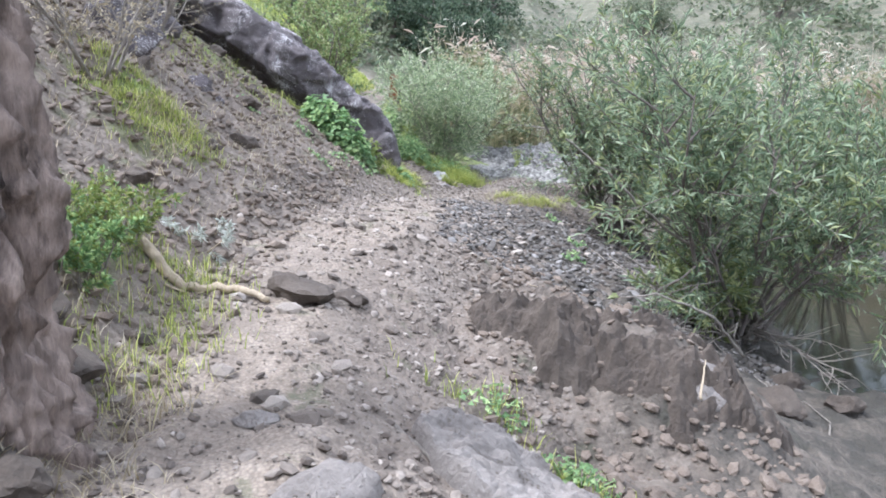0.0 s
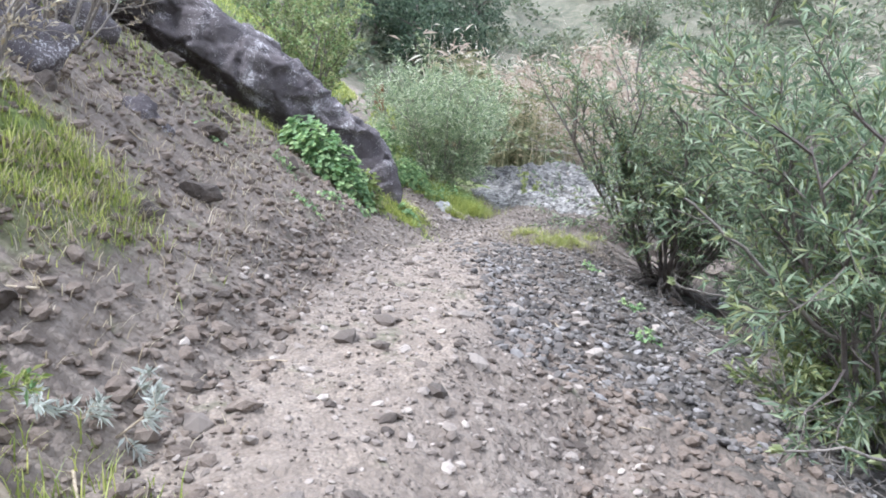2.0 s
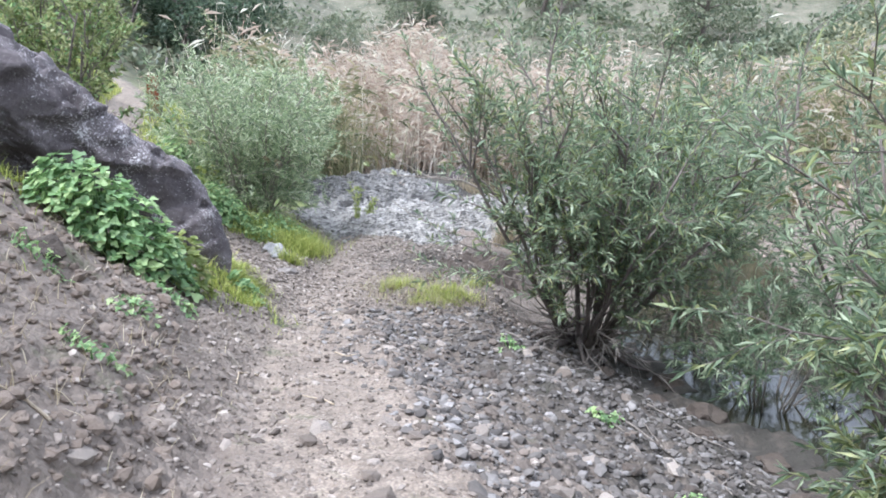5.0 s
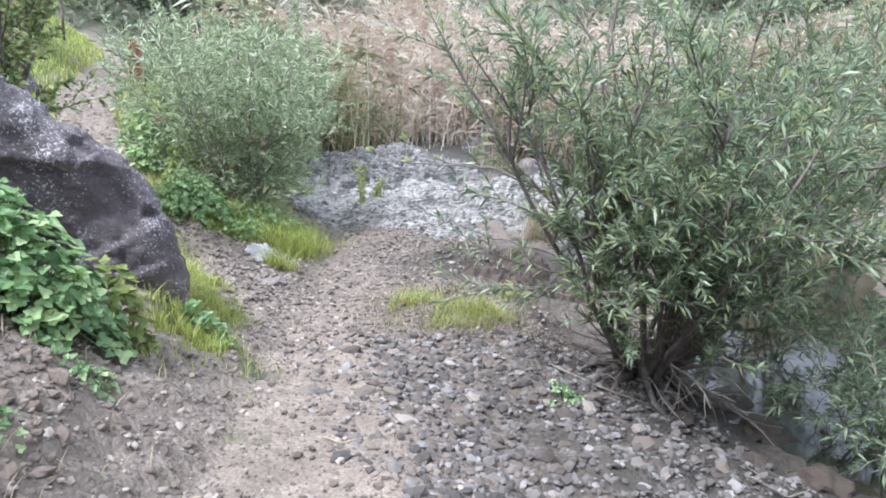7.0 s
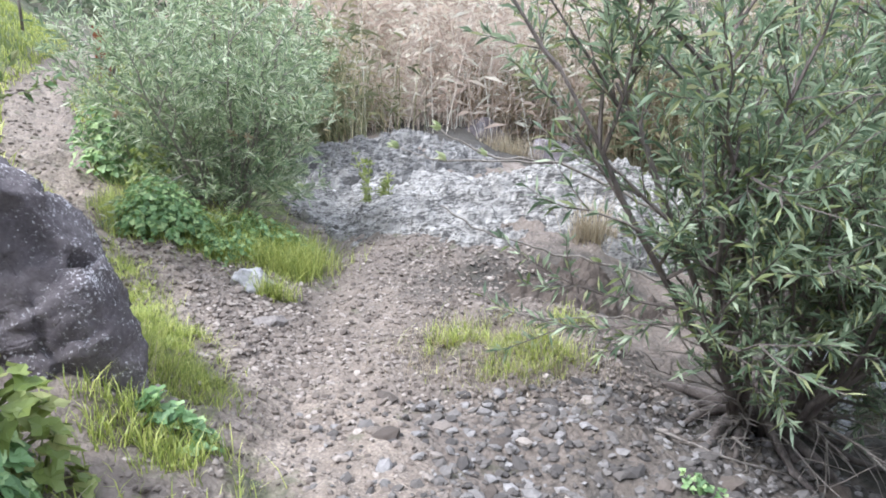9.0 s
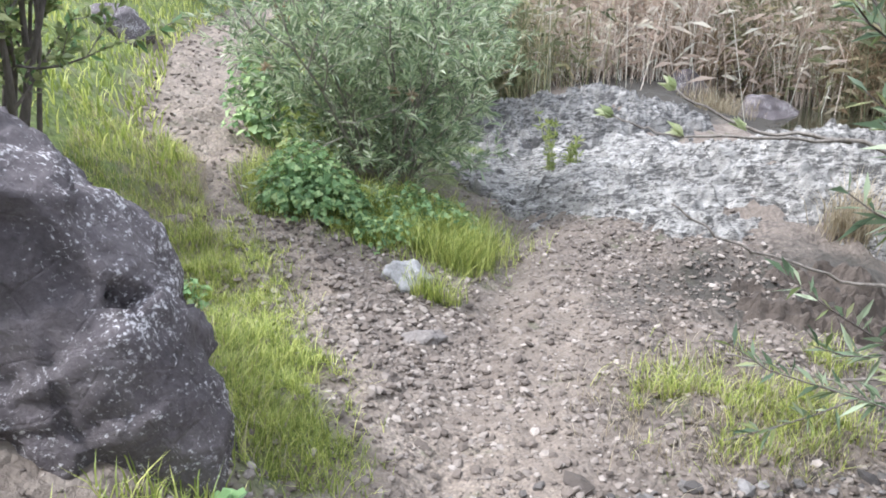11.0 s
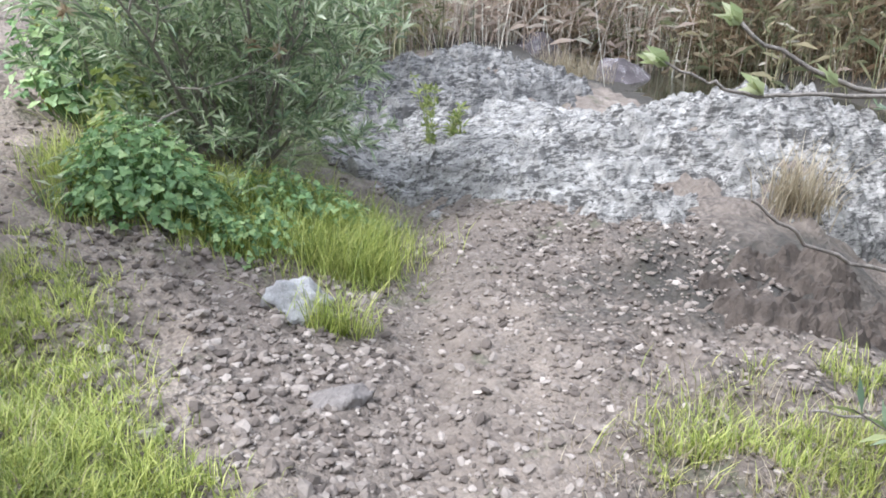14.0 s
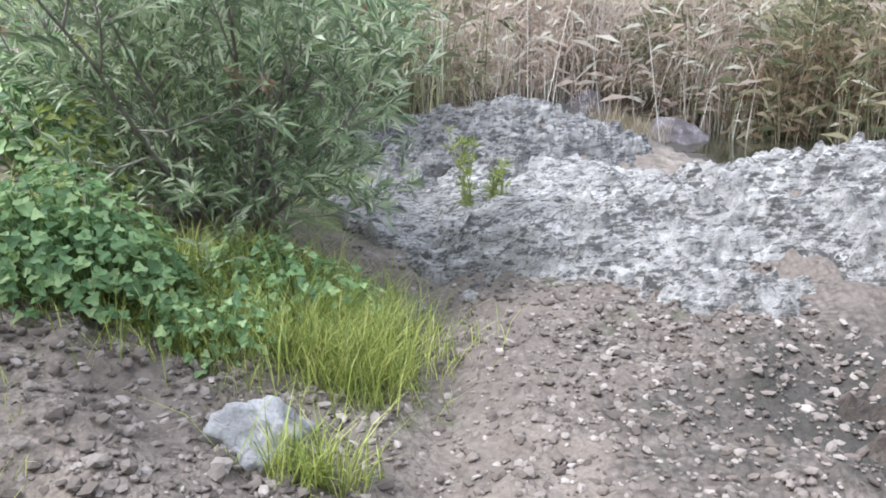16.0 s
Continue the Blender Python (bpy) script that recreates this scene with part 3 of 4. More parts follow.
# creekside willows
tall = shrub("willow_bush", "tall grey-green willow bush overhanging the creek bank", "willow", on(2.66, 6.35), 26, 2.4, 0.55, WILLOW_LEAF, (0.105, 0.018), 22, 9, 5, second=FRESH_LEAF, bare=0.30)
broad = shrub("willow_bush", "broad willow bush with dark stems at the waterside", "willow", on(2.6, 10.4), 30, 2.65, 0.74, WILLOW_LEAF, (0.095, 0.016), 22, 9, 5, second=FRESH_LEAF, bare=0.24, stem_radius=0.024, fan=(-160, 60))
shrub("willow_bush", "yellow-green young willow leaning over the gravel", "willow", on(2.6, 6.6), 10, 1.0, 0.8, FRESH_LEAF, (0.105, 0.021), 16, 6, 4, second=WILLOW_LEAF, bark=TWIG_BARK, stem_radius=0.012, tilt=(-0.5, -0.35, 0))
shrub("willow_bush", "grey-green willow bush standing in the creek", "willow", (4.6, 8.6, -0.75), 16, 2.7, 0.7, WILLOW_LEAF, (0.10, 0.017), 20, 7, 5)
shrub("willow_bush", "grey-green willow bush standing in the creek", "willow", (4.9, 12.0, -0.75), 14, 2.6, 0.6, WILLOW_LEAF, (0.10, 0.017), 20, 7, 5)
shrub("willow_bush", "drooping willow scrub hanging over the water", "willow", (3.7, 9.2, -0.7), 14, 1.5, 1.1, WILLOW_LEAF, (0.09, 0.016), 14, 7, 4, bark=TWIG_BARK, stem_radius=0.012, upward=-0.1, bare=0.3)
for k in range(16):
    a = 2 * math.pi * k / 16 + rng.uniform(-0.2, 0.2)
    d = rng.uniform(0.35, 0.75)
    foot = broad.location
    pts = [(0, 0, rng.uniform(0.1, 0.35))]
    for f in (0.4, 0.75, 1.0):
        x, y = d * f * math.cos(a + 0.3 * f), d * f * math.sin(a + 0.3 * f)
        pts.append((x, y, land(foot.x + x, foot.y + y) - foot.z + 0.10 * (1 - f) + 0.01))
    part("root", mesh_of("root", *tube(pts, np.array([0.05, 0.04, 0.028, 0.012]) * rng.uniform(0.7, 1.2), 7), BARK, True), broad)


def bare_twigs(ob, n, fan, reach, rise, radius):
    """Pale leafless twigs that arch out low from a bush and fork."""
    for _ in range(n):
        a = radians(rng.uniform(*fan))
        d = reach * rng.uniform(0.55, 1.1)
        line = stem_line((0.1 * math.cos(a), 0.1 * math.sin(a), rng.uniform(0.0, 0.25)), (math.cos(a), math.sin(a), rise * rng.uniform(0.4, 1.5)), d, (0, 0, rng.uniform(-0.5, 0.5)), 9, 0.13)
        r = radius * rng.uniform(0.6, 1.2)
        pieces = [tube(line, np.linspace(r, r * 0.3, 9), 5)]
        for i in (3, 4, 5, 6, 7):
            way = line[i] - line[i - 1]
            side = stem_line(line[i], way / np.linalg.norm(way) + units(1)[0] * 0.7, d * rng.uniform(0.15, 0.4), (0, 0, 0.1), 5, 0.15)
            pieces.append(tube(side, np.linspace(r * 0.5, r * 0.15, 5), 4))
        part("bare_twig", mesh_of("bare_twig", *join(pieces), TWIG_BARK, True), ob, "pale leafless twig")


bare_twigs(tall, 26, (150, 300), 1.2, 0.35, 0.013)
bare_twigs(broad, 26, (185, 300), 1.0, 0.30, 0.011)
# olive bush in the fork of the path
shrub("oleander_bush", "rounded olive-green oleander bush in the path's fork", "bush", on(0.0, 14.3), 30, 1.85, 0.95, OLEANDER_LEAF, (0.10, 0.016), 17, 10, 5, bare=0.05, stem_radius=0.013, bark=TWIG_BARK, second=WILLOW_LEAF)
shrub("oleander_bush", "olive-green bush behind the path's fork", "bush", on(0.6, 17.0), 16, 2.1, 0.7, OLEANDER_LEAF, (0.10, 0.02), 22, 7, 4, bare=0.12, second=GREEN_REED)
shrub("leafy_bush", "light green leafy bush behind the boulder", "bush", on(-1.95, 12.5), 14, 2.0, 0.42, FRESH_LEAF, (0.07, 0.03), 24, 7, 4, second=HERB_LEAF, bare=0.2)
shrub("leafy_bush", "light green leafy bush on the slope", "bush", on(-3.4, 21.0), 16, 2.4, 0.7, FRESH_LEAF, (0.08, 0.035), 22, 7, 4, second=HERB_LEAF, bare=0.15)


# ---------------------------------------------------------------- reeds
def reed_bed(name, label, spots, n, height, material, width=0.014, lean=0.5):
    """Reed stalks in loose clumps of uneven height, with hanging blades and ragged tips."""
    b = []
    for cx, cy, rx, ry, share in spots:
        k = int(n * share)
        xs, ys = cx + rx * 0.62 * rng.normal(size=k), cy + ry * 0.62 * rng.normal(size=k)
        b.append(np.array([(x, y, max(smooth_land(x, y), -0.7)) for x, y in zip(xs, ys)]))
    b = np.concatenate(b)
    tall_by = np.array([0.72 + 0.75 * noise.noise(Vector((x * 0.9, y * 0.9, 2.5))) for x, y, z in b]).clip(0.25, 1.3) * height
    v, f = blades(b, tall_by, width, lean)
    side = rng.integers(0, len(b), len(b) * 4)
    up = rng.uniform(0.15, 1.0, len(side))[:, None]
    start = b[side] + np.array([[0, 0, 1]]) * up * tall_by[side][:, None] * 0.9 + units(len(side)) * 0.14
    way = units(len(side)) * 0.8 + np.array([[0, 0, 0.5]])
    v2, f2 = leaves(start, way, rng.uniform(0.15, 0.5, len(side)), 0.013, 0.3)
    tagged(new(name, mesh_of(name, np.concatenate([v, v2]), np.concatenate([f, f2 + len(v)]), material)), label, "reeds", kind="stuff")


reed_bed("reed_bed", "dry beige reeds standing behind the bedrock", [(4.4, 24, 2.4, 2.0, 0.5), (9, 28, 4, 3, 0.5)], 14000, 3.6, REED)
reed_bed("reed_bed", "dry reeds mixed with green along the far bank", [(8.6, 21.9, 1.2, 0.8, 0.3), (10.2, 20.0, 0.9, 1.2, 0.3), (10.6, 17.8, 1.0, 1.7, 0.4)], 4500, 2.6, REED)
reed_bed("reed_bed", "green reeds growing among the dry ones", [(1.6, 21.5, 1.2, 1.3, 0.12), (8.0, 23, 1.2, 1.0, 0.2), (9.8, 21, 1.4, 1.2, 0.2), (10.8, 18, 1.5, 2.2, 0.3)], 10000, 2.6, GREEN_REED)
reed_bed("reed_bed", "withered brown sedge along the dark pool", [(9.3, 20.6, 0.8, 0.6, 0.3), (9.7, 18.4, 0.5, 1.5, 0.5), (6.6, 22.3, 1.0, 0.4, 0.2)], 9000, 1.7, BROWN_LEAF, 0.011, 0.9)
for x, y in ((6.4, 21.9), (7.5, 22.2), (9.2, 20.9), (9.7, 19.3), (10.0, 17.4), (5.5, 22.6)):
    shrub("dry_brush", "tangled leafless brush on the creek's far bank", "bush", on(x, y), 12, 1.5, 0.9, BROWN_LEAF, (0.06, 0.012), 7, 7, 4, bark=BARK, stem_radius=0.014, bare=0.1)


# ---------------------------------------------------------------- trees on the far slope
def tree(name, label, base, height, crown, leaf, leaf_size=0.22, clumps=46, per=70):
    ob = new(name)
    ob.location = base
    tagged(ob, label, "tree")
    line = stem_line((0, 0, -0.3), (rng.uniform(-0.15, 0.15), rng.uniform(-0.15, 0.15), 1), height * 0.75, (0, 0, 0.2), 8, 0.1)
    part("trunk", mesh_of("trunk", *tube(line, np.linspace(height * 0.035, height * 0.012, 8), 8), BARK, True), ob)
    lb, lw = [], []
    for _ in range(clumps):
        k = rng.uniform(0.3, 1.0)
        p = line[min(int(k * 7), 7)]
        a, r = rng.uniform(0, 2 * math.pi), crown * (0.35 + 0.75 * math.sin(math.pi * min(1, k * 0.85))) * math.sqrt(rng.uniform(0.05, 1))
        tip = p + np.array([math.cos(a) * r, math.sin(a) * r, rng.uniform(-0.05, 0.3) * height * 0.5])
        if rng.uniform() < 0.3:
            mid = (p + tip) / 2 + np.array([0, 0, 0.05 * height])
            part("limb", mesh_of("limb", *tube([p, mid, tip], [height * 0.012, height * 0.008, height * 0.004], 5), BARK, True), ob)
        q = units(per) * (crown * 0.30 * rng.uniform(0.3, 1.0, per) ** 0.5)[:, None] * np.array([[1, 1, 0.75]])
        lb.append(tip + q)
        lw.append(q / crown + units(per) * 0.6)
    lb, lw = np.concatenate(lb), np.concatenate(lw)
    part("crown", mesh_of("crown", *leaves(lb, lw, leaf_size * rng.uniform(0.6, 1.2, len(lb)), leaf_size * 0.45), leaf), ob)
    return ob


for x, y, h, c in ((-0.6, 37.5, 4.6, 1.7), (1.5, 39, 4.0, 1.5), (-2.6, 38.5, 5.2, 1.9), (-6.5, 44, 6.5, 2.4), (-2.6, 47, 6.0, 2.2), (0.4, 46, 5.0, 1.9), (2.9, 50, 4.2, 1.8), (-11, 42, 6.5, 2.6), (-16, 40, 7, 3)):
    tree("oak_tree", "dark evergreen oak on the far slope", on(x, y), h, c, DARK_LEAF)
for x, y, h, c in ((7.5, 44, 3.4, 1.5), (13, 52, 4.0, 1.8), (21, 50, 4.5, 2.0), (18, 36, 4.0, 1.8), (26, 40, 5.0, 2.2)):
    tree("oak_tree", "olive-green tree on the dry hillside", on(x, y), h, c, SCRUB_LEAF)
for x, y, h, c in ((12.5, 14.5, 2.6, 1.3), (11.5, 20.5, 2.6, 1.1), (7.4, 22.6, 2.3, 0.9), (13.5, 11, 3.0, 1.5), (15, 19, 3.4, 1.7)):
    tree("bank_tree", "dull green bushy tree on the creek's far bank", on(x, y), h, c, GREEN_REED, 0.14, 40, 90)


def hillside_scrub():
    lb, lw, ls = [], [], []
    for _ in range(2600):
        y = 34 + 90 * rng.uniform() ** 1.6
        x = rng.uniform(-0.75, 0.95) * y
        r = rng.uniform(0.35, 1.3)
        k = int(34 * r) + 14
        q = units(k) * np.array([[r, r, 0.75 * r]]) * (rng.uniform(0.2, 1, k) ** 0.4)[:, None]
        q[:, 2] = np.abs(q[:, 2])
        lb.append(np.array(on(x, y)) + q)
        lw.append(q / r + units(k) * 0.7)
        ls.append(np.full(k, 0.20 + 0.16 * r))
    lb, lw, ls = np.concatenate(lb), np.concatenate(lw), np.concatenate(ls)
    tagged(new("hillside_scrub", mesh_of("hillside_scrub", *leaves(lb, lw, ls, ls * 0.55), SCRUB_LEAF)), "grey-green scrub dotted over the dry hillside", "scrub", kind="stuff")


hillside_scrub()


# ---------------------------------------------------------------- post and handrail on the upper path
def box(sx, sy, sz, bevel=0.006, taper=1.0):
    bm = bmesh.new()
    bmesh.ops.create_cube(bm, size=1.0)
    for v in bm.verts:
        k = taper if v.co.z > 0 else 1.0
        v.co = Vector((v.co.x * sx * k, v.co.y * sy * k, (v.co.z + 0.5) * sz))
    bmesh.ops.bevel(bm, geom=bm.edges[:], offset=bevel, segments=2, affect="EDGES")
    me = bpy.data.meshes.new("box")
    bm.to_mesh(me)
    bm.free()
    return me


def build_post():
    ob = new("marker_post")
    ob.location = on(-1.42, 22)
    tagged(ob, "rust-red marker post with a dark stake beside the path", "post")
    me = box(0.24, 0.05, 0.95, 0.008)
    me.materials.append(RUST)
    part("plate", me, ob, "rust-red steel plate", pose(0, 0, -0.1))
    part("stake", mesh_of("stake", *tube([(0.14, 0.03, -0.1), (0.20, 0.03, 0.6), (0.30, 0.02, 1.25)], [0.03, 0.028, 0.02], 7), BARK, True), ob, "dark leaning wooden stake")


build_post()


def build_handrail():
    ob = new("handrail")
    tagged(ob, "dark metal handrail climbing the slope", "handrail")
    pts = []
    for k in range(6):
        x, y = -2.9 - 0.55 * k, 24 + 0.35 * k
        z = land(x, y)
        pts.append((x, y, z + 1.1))
        part("rail_post", mesh_of("rail_post", *tube([(x, y, z - 0.2), (x, y, z + 1.1)], [0.03, 0.03], 8), BARK, True), ob)
    part("rail", mesh_of("rail", *tube(pts, [0.035] * 6, 8), BARK, True), ob)
    part("rail", mesh_of("rail", *tube([(x, y, z - 0.5) for x, y, z in pts], [0.025] * 6, 8), BARK, True), ob)


build_handrail()


# ---------------------------------------------------------------- trunk, roots and dead wood
def build_trunk():
    n, m = 220, 130
    verts = []
    for i in range(n):
        k = i / (n - 1)
        c = Vector((-1.33 - 0.10 * k + 0.05 * math.sin(k * 5), 1.95 + 0.15 * k, 0.2 + 2.7 * k))
        r = 0.21 + 0.10 * math.exp(-k * 9) - 0.05 * k
        for q in range(m):
            a = 2 * math.pi * q / m
            d = Vector((math.cos(a), math.sin(a), 0))
            w = Vector((d.x * 1.6, d.y * 1.6, k * 5.0))
            p = c + d * r * (1 + 0.42 * noise.fractal(w * 1.3, 1, 2, 5) + 0.34 * (0.5 - abs(noise.noise(w * 2.3 + Vector((0, 0, k * 3)))) * 2) + 0.20 * (0.4 - abs(noise.noise(Vector((w.x * 4, w.y * 4, k * 16))))) + 0.16 * noise.fractal(Vector((w.x * 7, w.y * 7, k * 34)), 1, 2, 5))
            verts.append(p)
    faces = [(i * m + q, i * m + (q + 1) % m, (i + 1) * m + (q + 1) % m, (i + 1) * m + q) for i in range(n - 1) for q in range(m)]
    faces += [tuple(range(m - 1, -1, -1)), tuple(range((n - 1) * m, n * m))]
    ob = tagged(new("old_tree"), "gnarled old tree with flaking brown bark beside the trail", "tree")
    part("trunk", mesh_of("trunk", verts, faces, TRUNK_BARK, True), ob)
    for a, b, c2 in (((-1.3, 2.05, 1.9), (-1.75, 2.6, 2.7), (-1.9, 3.4, 3.2)), ((-1.35, 2.05, 2.7), (-1.2, 2.4, 3.4), (-1.5, 3.0, 4.0))):
        part("limb", mesh_of("limb", *tube([a, b, c2], [0.10, 0.07, 0.04], 9), TRUNK_BARK, True), ob)


build_trunk()


def ground_line(points, lift):
    return [(x, y, land(x, y) + lift) for x, y in points]


def dead_branch(name, label, points, radius, material, category="branch"):
    p = np.array(points, float)
    k = np.linspace(0, len(p) - 1, 5 * len(p))
    q = np.stack([np.interp(k, np.arange(len(p)), p[:, i]) for i in range(3)], 1)
    q += rng.normal(size=q.shape) * radius * 0.18
    tagged(new(name, mesh_of(name, *tube(q, np.linspace(radius, radius * 0.45, len(q)), 7), material, True)), label, category)


dead_branch("root", "pale exposed root crossing the trail's edge", ground_line([(-1.52, 3.66), (-1.42, 3.58), (-1.2, 3.50), (-0.95, 3.50), (-0.78, 3.46)], 0.03), 0.034, ROOT_WOOD, "root")
dead_branch("fallen_stick", "thin grey stick lying on the trail", ground_line([(-0.12, 2.55), (0.0, 2.4), (0.08, 2.32)], 0.012), 0.010, TWIG_BARK, "stick")
dead_branch("fallen_stick", "thin bleached stick leaning on the outcrop", ground_line([(1.28, 3.3), (1.36, 3.5)], 0.14), 0.007, ROOT_WOOD, "stick")
for k in range(26):
    x, y = rng.uniform(1.5, 2.6), rng.uniform(4.2, 10.5)
    a, d = rng.uniform(0, 6.28), rng.uniform(0.12, 0.35)
    pts = ground_line([(x, y), (x + d * math.cos(a), y + d * math.sin(a)), (x + 2 * d * math.cos(a + 0.3), y + 2 * d * math.sin(a + 0.3))], 0.02)
    dead_branch("dead_stick", "grey dead stick lying on the gravel bank", pts, rng.uniform(0.005, 0.011), TWIG_BARK, "stick")
for k in range(22):
    x, y = rng.uniform(-2.6, 1.0), rng.uniform(2.2, 9)
    a, d = rng.uniform(0, 6.28), rng.uniform(0.05, 0.16)
    pts = ground_line([(x, y), (x + d * math.cos(a), y + d * math.sin(a)), (x + 2 * d * math.cos(a + 0.4), y + 2 * d * math.sin(a + 0.4))], 0.012)
    dead_branch("dead_stick", "thin dry twig lying on the stony earth", pts, rng.uniform(0.003, 0.007), ROOT_WOOD, "stick")


def budding_branch(label, points, radius, tufts):
    ob = tagged(new("budding_branch"), label, "branch")
    p = np.array(points, float)
    k = np.linspace(0, len(p) - 1, 6 * len(p))
    q = np.stack([np.interp(k, np.arange(len(p)), p[:, i]) for i in range(3)], 1)
    q += rng.normal(size=q.shape) * 0.006
    part("wood", mesh_of("wood", *tube(q, np.linspace(radius, radius * 0.4, len(q)), 6), TWIG_BARK, True), ob)
    way = p[-1] - p[-2]
    way /= np.linalg.norm(way)
    for t, n in tufts:
        c = np.array([np.interp(t * (len(p) - 1), np.arange(len(p)), p[:, i]) for i in range(3)])
        d = way * 1.1 + units(n) * 0.45 + np.array([0, 0, 0.35])
        part("leaf_tuft", mesh_of("leaf_tuft", *leaves(np.repeat(c[None], n, 0), d, rng.uniform(0.05, 0.09, n), 0.026), BUD_LEAF), ob)


LOW = "bare pale twig with fresh leaf buds reaching over the gravel"
budding_branch(LOW, [(2.5, 10.55, 0.2), (2.1, 10.75, 0.75), (1.6, 10.95, 1.02), (1.2, 11.05, 1.06), (0.97, 11.14, 1.20)], 0.011, [(1, 10), (0.75, 6)])
budding_branch(LOW, [(1.55, 10.97, 1.02), (1.2, 11.0, 1.05), (0.9, 11.03, 1.06), (0.72, 11.05, 1.13)], 0.007, [(1, 10), (0.6, 8)])
budding_branch(LOW, [(2.5, 10.5, 0.1), (2.0, 10.8, 0.42), (1.5, 10.9, 0.55), (1.1, 10.92, 0.70), (0.9, 10.95, 0.84)], 0.009, [(0.35, 8)])
budding_branch(LOW, [(2.4, 10.4, 0.0), (1.9, 10.7, 0.2), (1.45, 10.75, 0.22), (1.1, 10.85, 0.3)], 0.008, [(0.5, 6)])
budding_branch("thick pale willow branch arching over the bank", [(2.7, 6.7, -0.2), (2.3, 6.2, 0.25), (1.75, 5.7, 0.55), (1.25, 5.5, 0.95), (0.9, 5.45, 1.2)], 0.016, [(1, 14), (0.8, 10), (0.6, 10)])
budding_branch("thick pale willow branch arching over the bank", [(2.7, 6.8, -0.2), (2.1, 6.5, 0.3), (1.6, 6.2, 0.5), (1.15, 6.1, 0.62)], 0.014, [(1, 14), (0.7, 10)])
budding_branch("pale bent willow stem at the water's edge", [(2.3, 5.2, -0.3), (1.9, 4.9, 0.1), (1.5, 4.8, 0.25), (1.25, 4.85, 0.2)], 0.012, [(1, 10), (0.5, 8)])

# bare brush on the upper bank
for x, y, h in ((-2.7, 6.9, 1.1), (-3.1, 6.0, 1.2), (-2.9, 7.8, 1.3), (-2.2, 4.9, 0.7), (-3.3, 5.0, 1.4)):
    shrub("dry_brush", "leafless grey-brown brush on the steep bank", "bush", on(x, y), 9, h, 0.8, DRY_GRASS, (0.04, 0.012), 4, 7, 4, bark=TWIG_BARK, stem_radius=0.014, bare=0.2)
for x, y, h in ((-3.8, 8.6, 1.3), (-3.6, 9.6, 0.9), (-4.6, 9.8, 1.4)):
    shrub("leafy_bush", "small olive-green bush on the steep bank", "bush", on(x, y), 10, h, 0.8, OLEANDER_LEAF, (0.06, 0.02), 16, 6, 4, bare=0.15)
shrub("weed_bush", "bright green feathery weed bush at the trail's edge", "bush", on(-1.56, 3.35), 16, 0.36, 0.7, LIME_LEAF, (0.035, 0.010), 15, 6, 4, bark=TWIG_BARK, stem_radius=0.008, bare=0.1, second=HERB_LEAF)
shrub("weed_bush", "green feathery weed bush at the old tree's foot", "bush", on(-1.48, 2.95), 10, 0.28, 0.7, HERB_LEAF, (0.035, 0.013), 22, 6, 4, bark=TWIG_BARK, stem_radius=0.007, bare=0.1, second=LIME_LEAF)
shrub("dead_weed", "bleached white wilted weed lying on the bank", "weed", on(-1.40, 4.02), 9, 0.24, 1.6, WHITE_LEAF, (0.05, 0.012), 9, 4, 2, bark=ROOT_WOOD, stem_radius=0.005, bare=0.1, upward=-0.3)


# ---------------------------------------------------------------- broad-leaved herbs
def lobed(base, facing, size):
    """Broad lobed leaves: a wavy rim round a sunk middle."""
    n, k = len(base), 11
    facing = facing / np.linalg.norm(facing, axis=1)[:, None]
    a = np.cross(facing, units(n))
    a /= np.linalg.norm(a, axis=1)[:, None]
    b = np.cross(facing, a)
    w = np.linspace(0, 2 * math.pi, k, endpoint=False)
    r = 0.72 + 0.28 * np.cos(3 * w) + 0.10 * np.cos(11 * w + 1)
    v = np.empty((n, k + 1, 3))
    v[:, 0] = base - facing * size[:, None] * 0.10
    for j in range(k):
        v[:, j + 1] = base + size[:, None] * 0.5 * r[j] * (math.cos(w[j]) * a + math.sin(w[j]) * b) + facing * (rng.uniform(-0.06, 0.06, n) * size)[:, None]
    i = (np.arange(n) * (k + 1))[:, None]
    return v.reshape(-1, 3), np.concatenate([i + np.array([[0, 1 + j, 1 + (j + 1) % k]]) for j in range(k)])


def herb(label, x, y, rx, ry, height, n, size, leaf=HERB_LEAF, name="herb_plant"):
    ob = tagged(new(name), label, "plant")
    ob.location = on(x, y)
    a, r = rng.uniform(0, 2 * math.pi, n), np.sqrt(rng.uniform(0, 1, n))
    lift = rng.uniform(0.35, 1.0, n)
    z = height * np.sqrt(np.maximum(0.02, 1 - r ** 2)) * lift
    p = np.stack([rx * r * np.cos(a), ry * r * np.sin(a), z], 1)
    p[:, 2] += np.array([land(x + q[0], y + q[1]) for q in p]) - ob.location.z + 0.01
    face = np.stack([np.cos(a) * r * 0.7, np.sin(a) * r * 0.7, np.full(n, 0.8)], 1) + units(n) * 0.45
    part("foliage", mesh_of("foliage", *lobed(p, face, size * rng.uniform(0.5, 1.2, n)), leaf), ob)
    stalks = []
    for i in range(0, n, 4):
        x0, y0 = p[i][0] * 0.35, p[i][1] * 0.35
        stalks.append(tube([(x0, y0, land(x + x0, y + y0) - ob.location.z - 0.03), (p[i] + np.array([x0, y0, 0])) / 2, p[i]], [0.005, 0.004, 0.002], 3))
    tagged(part("stalk_mass", mesh_of("stalk_mass", *join(stalks), leaf), ob), kind="stuff")
    return ob


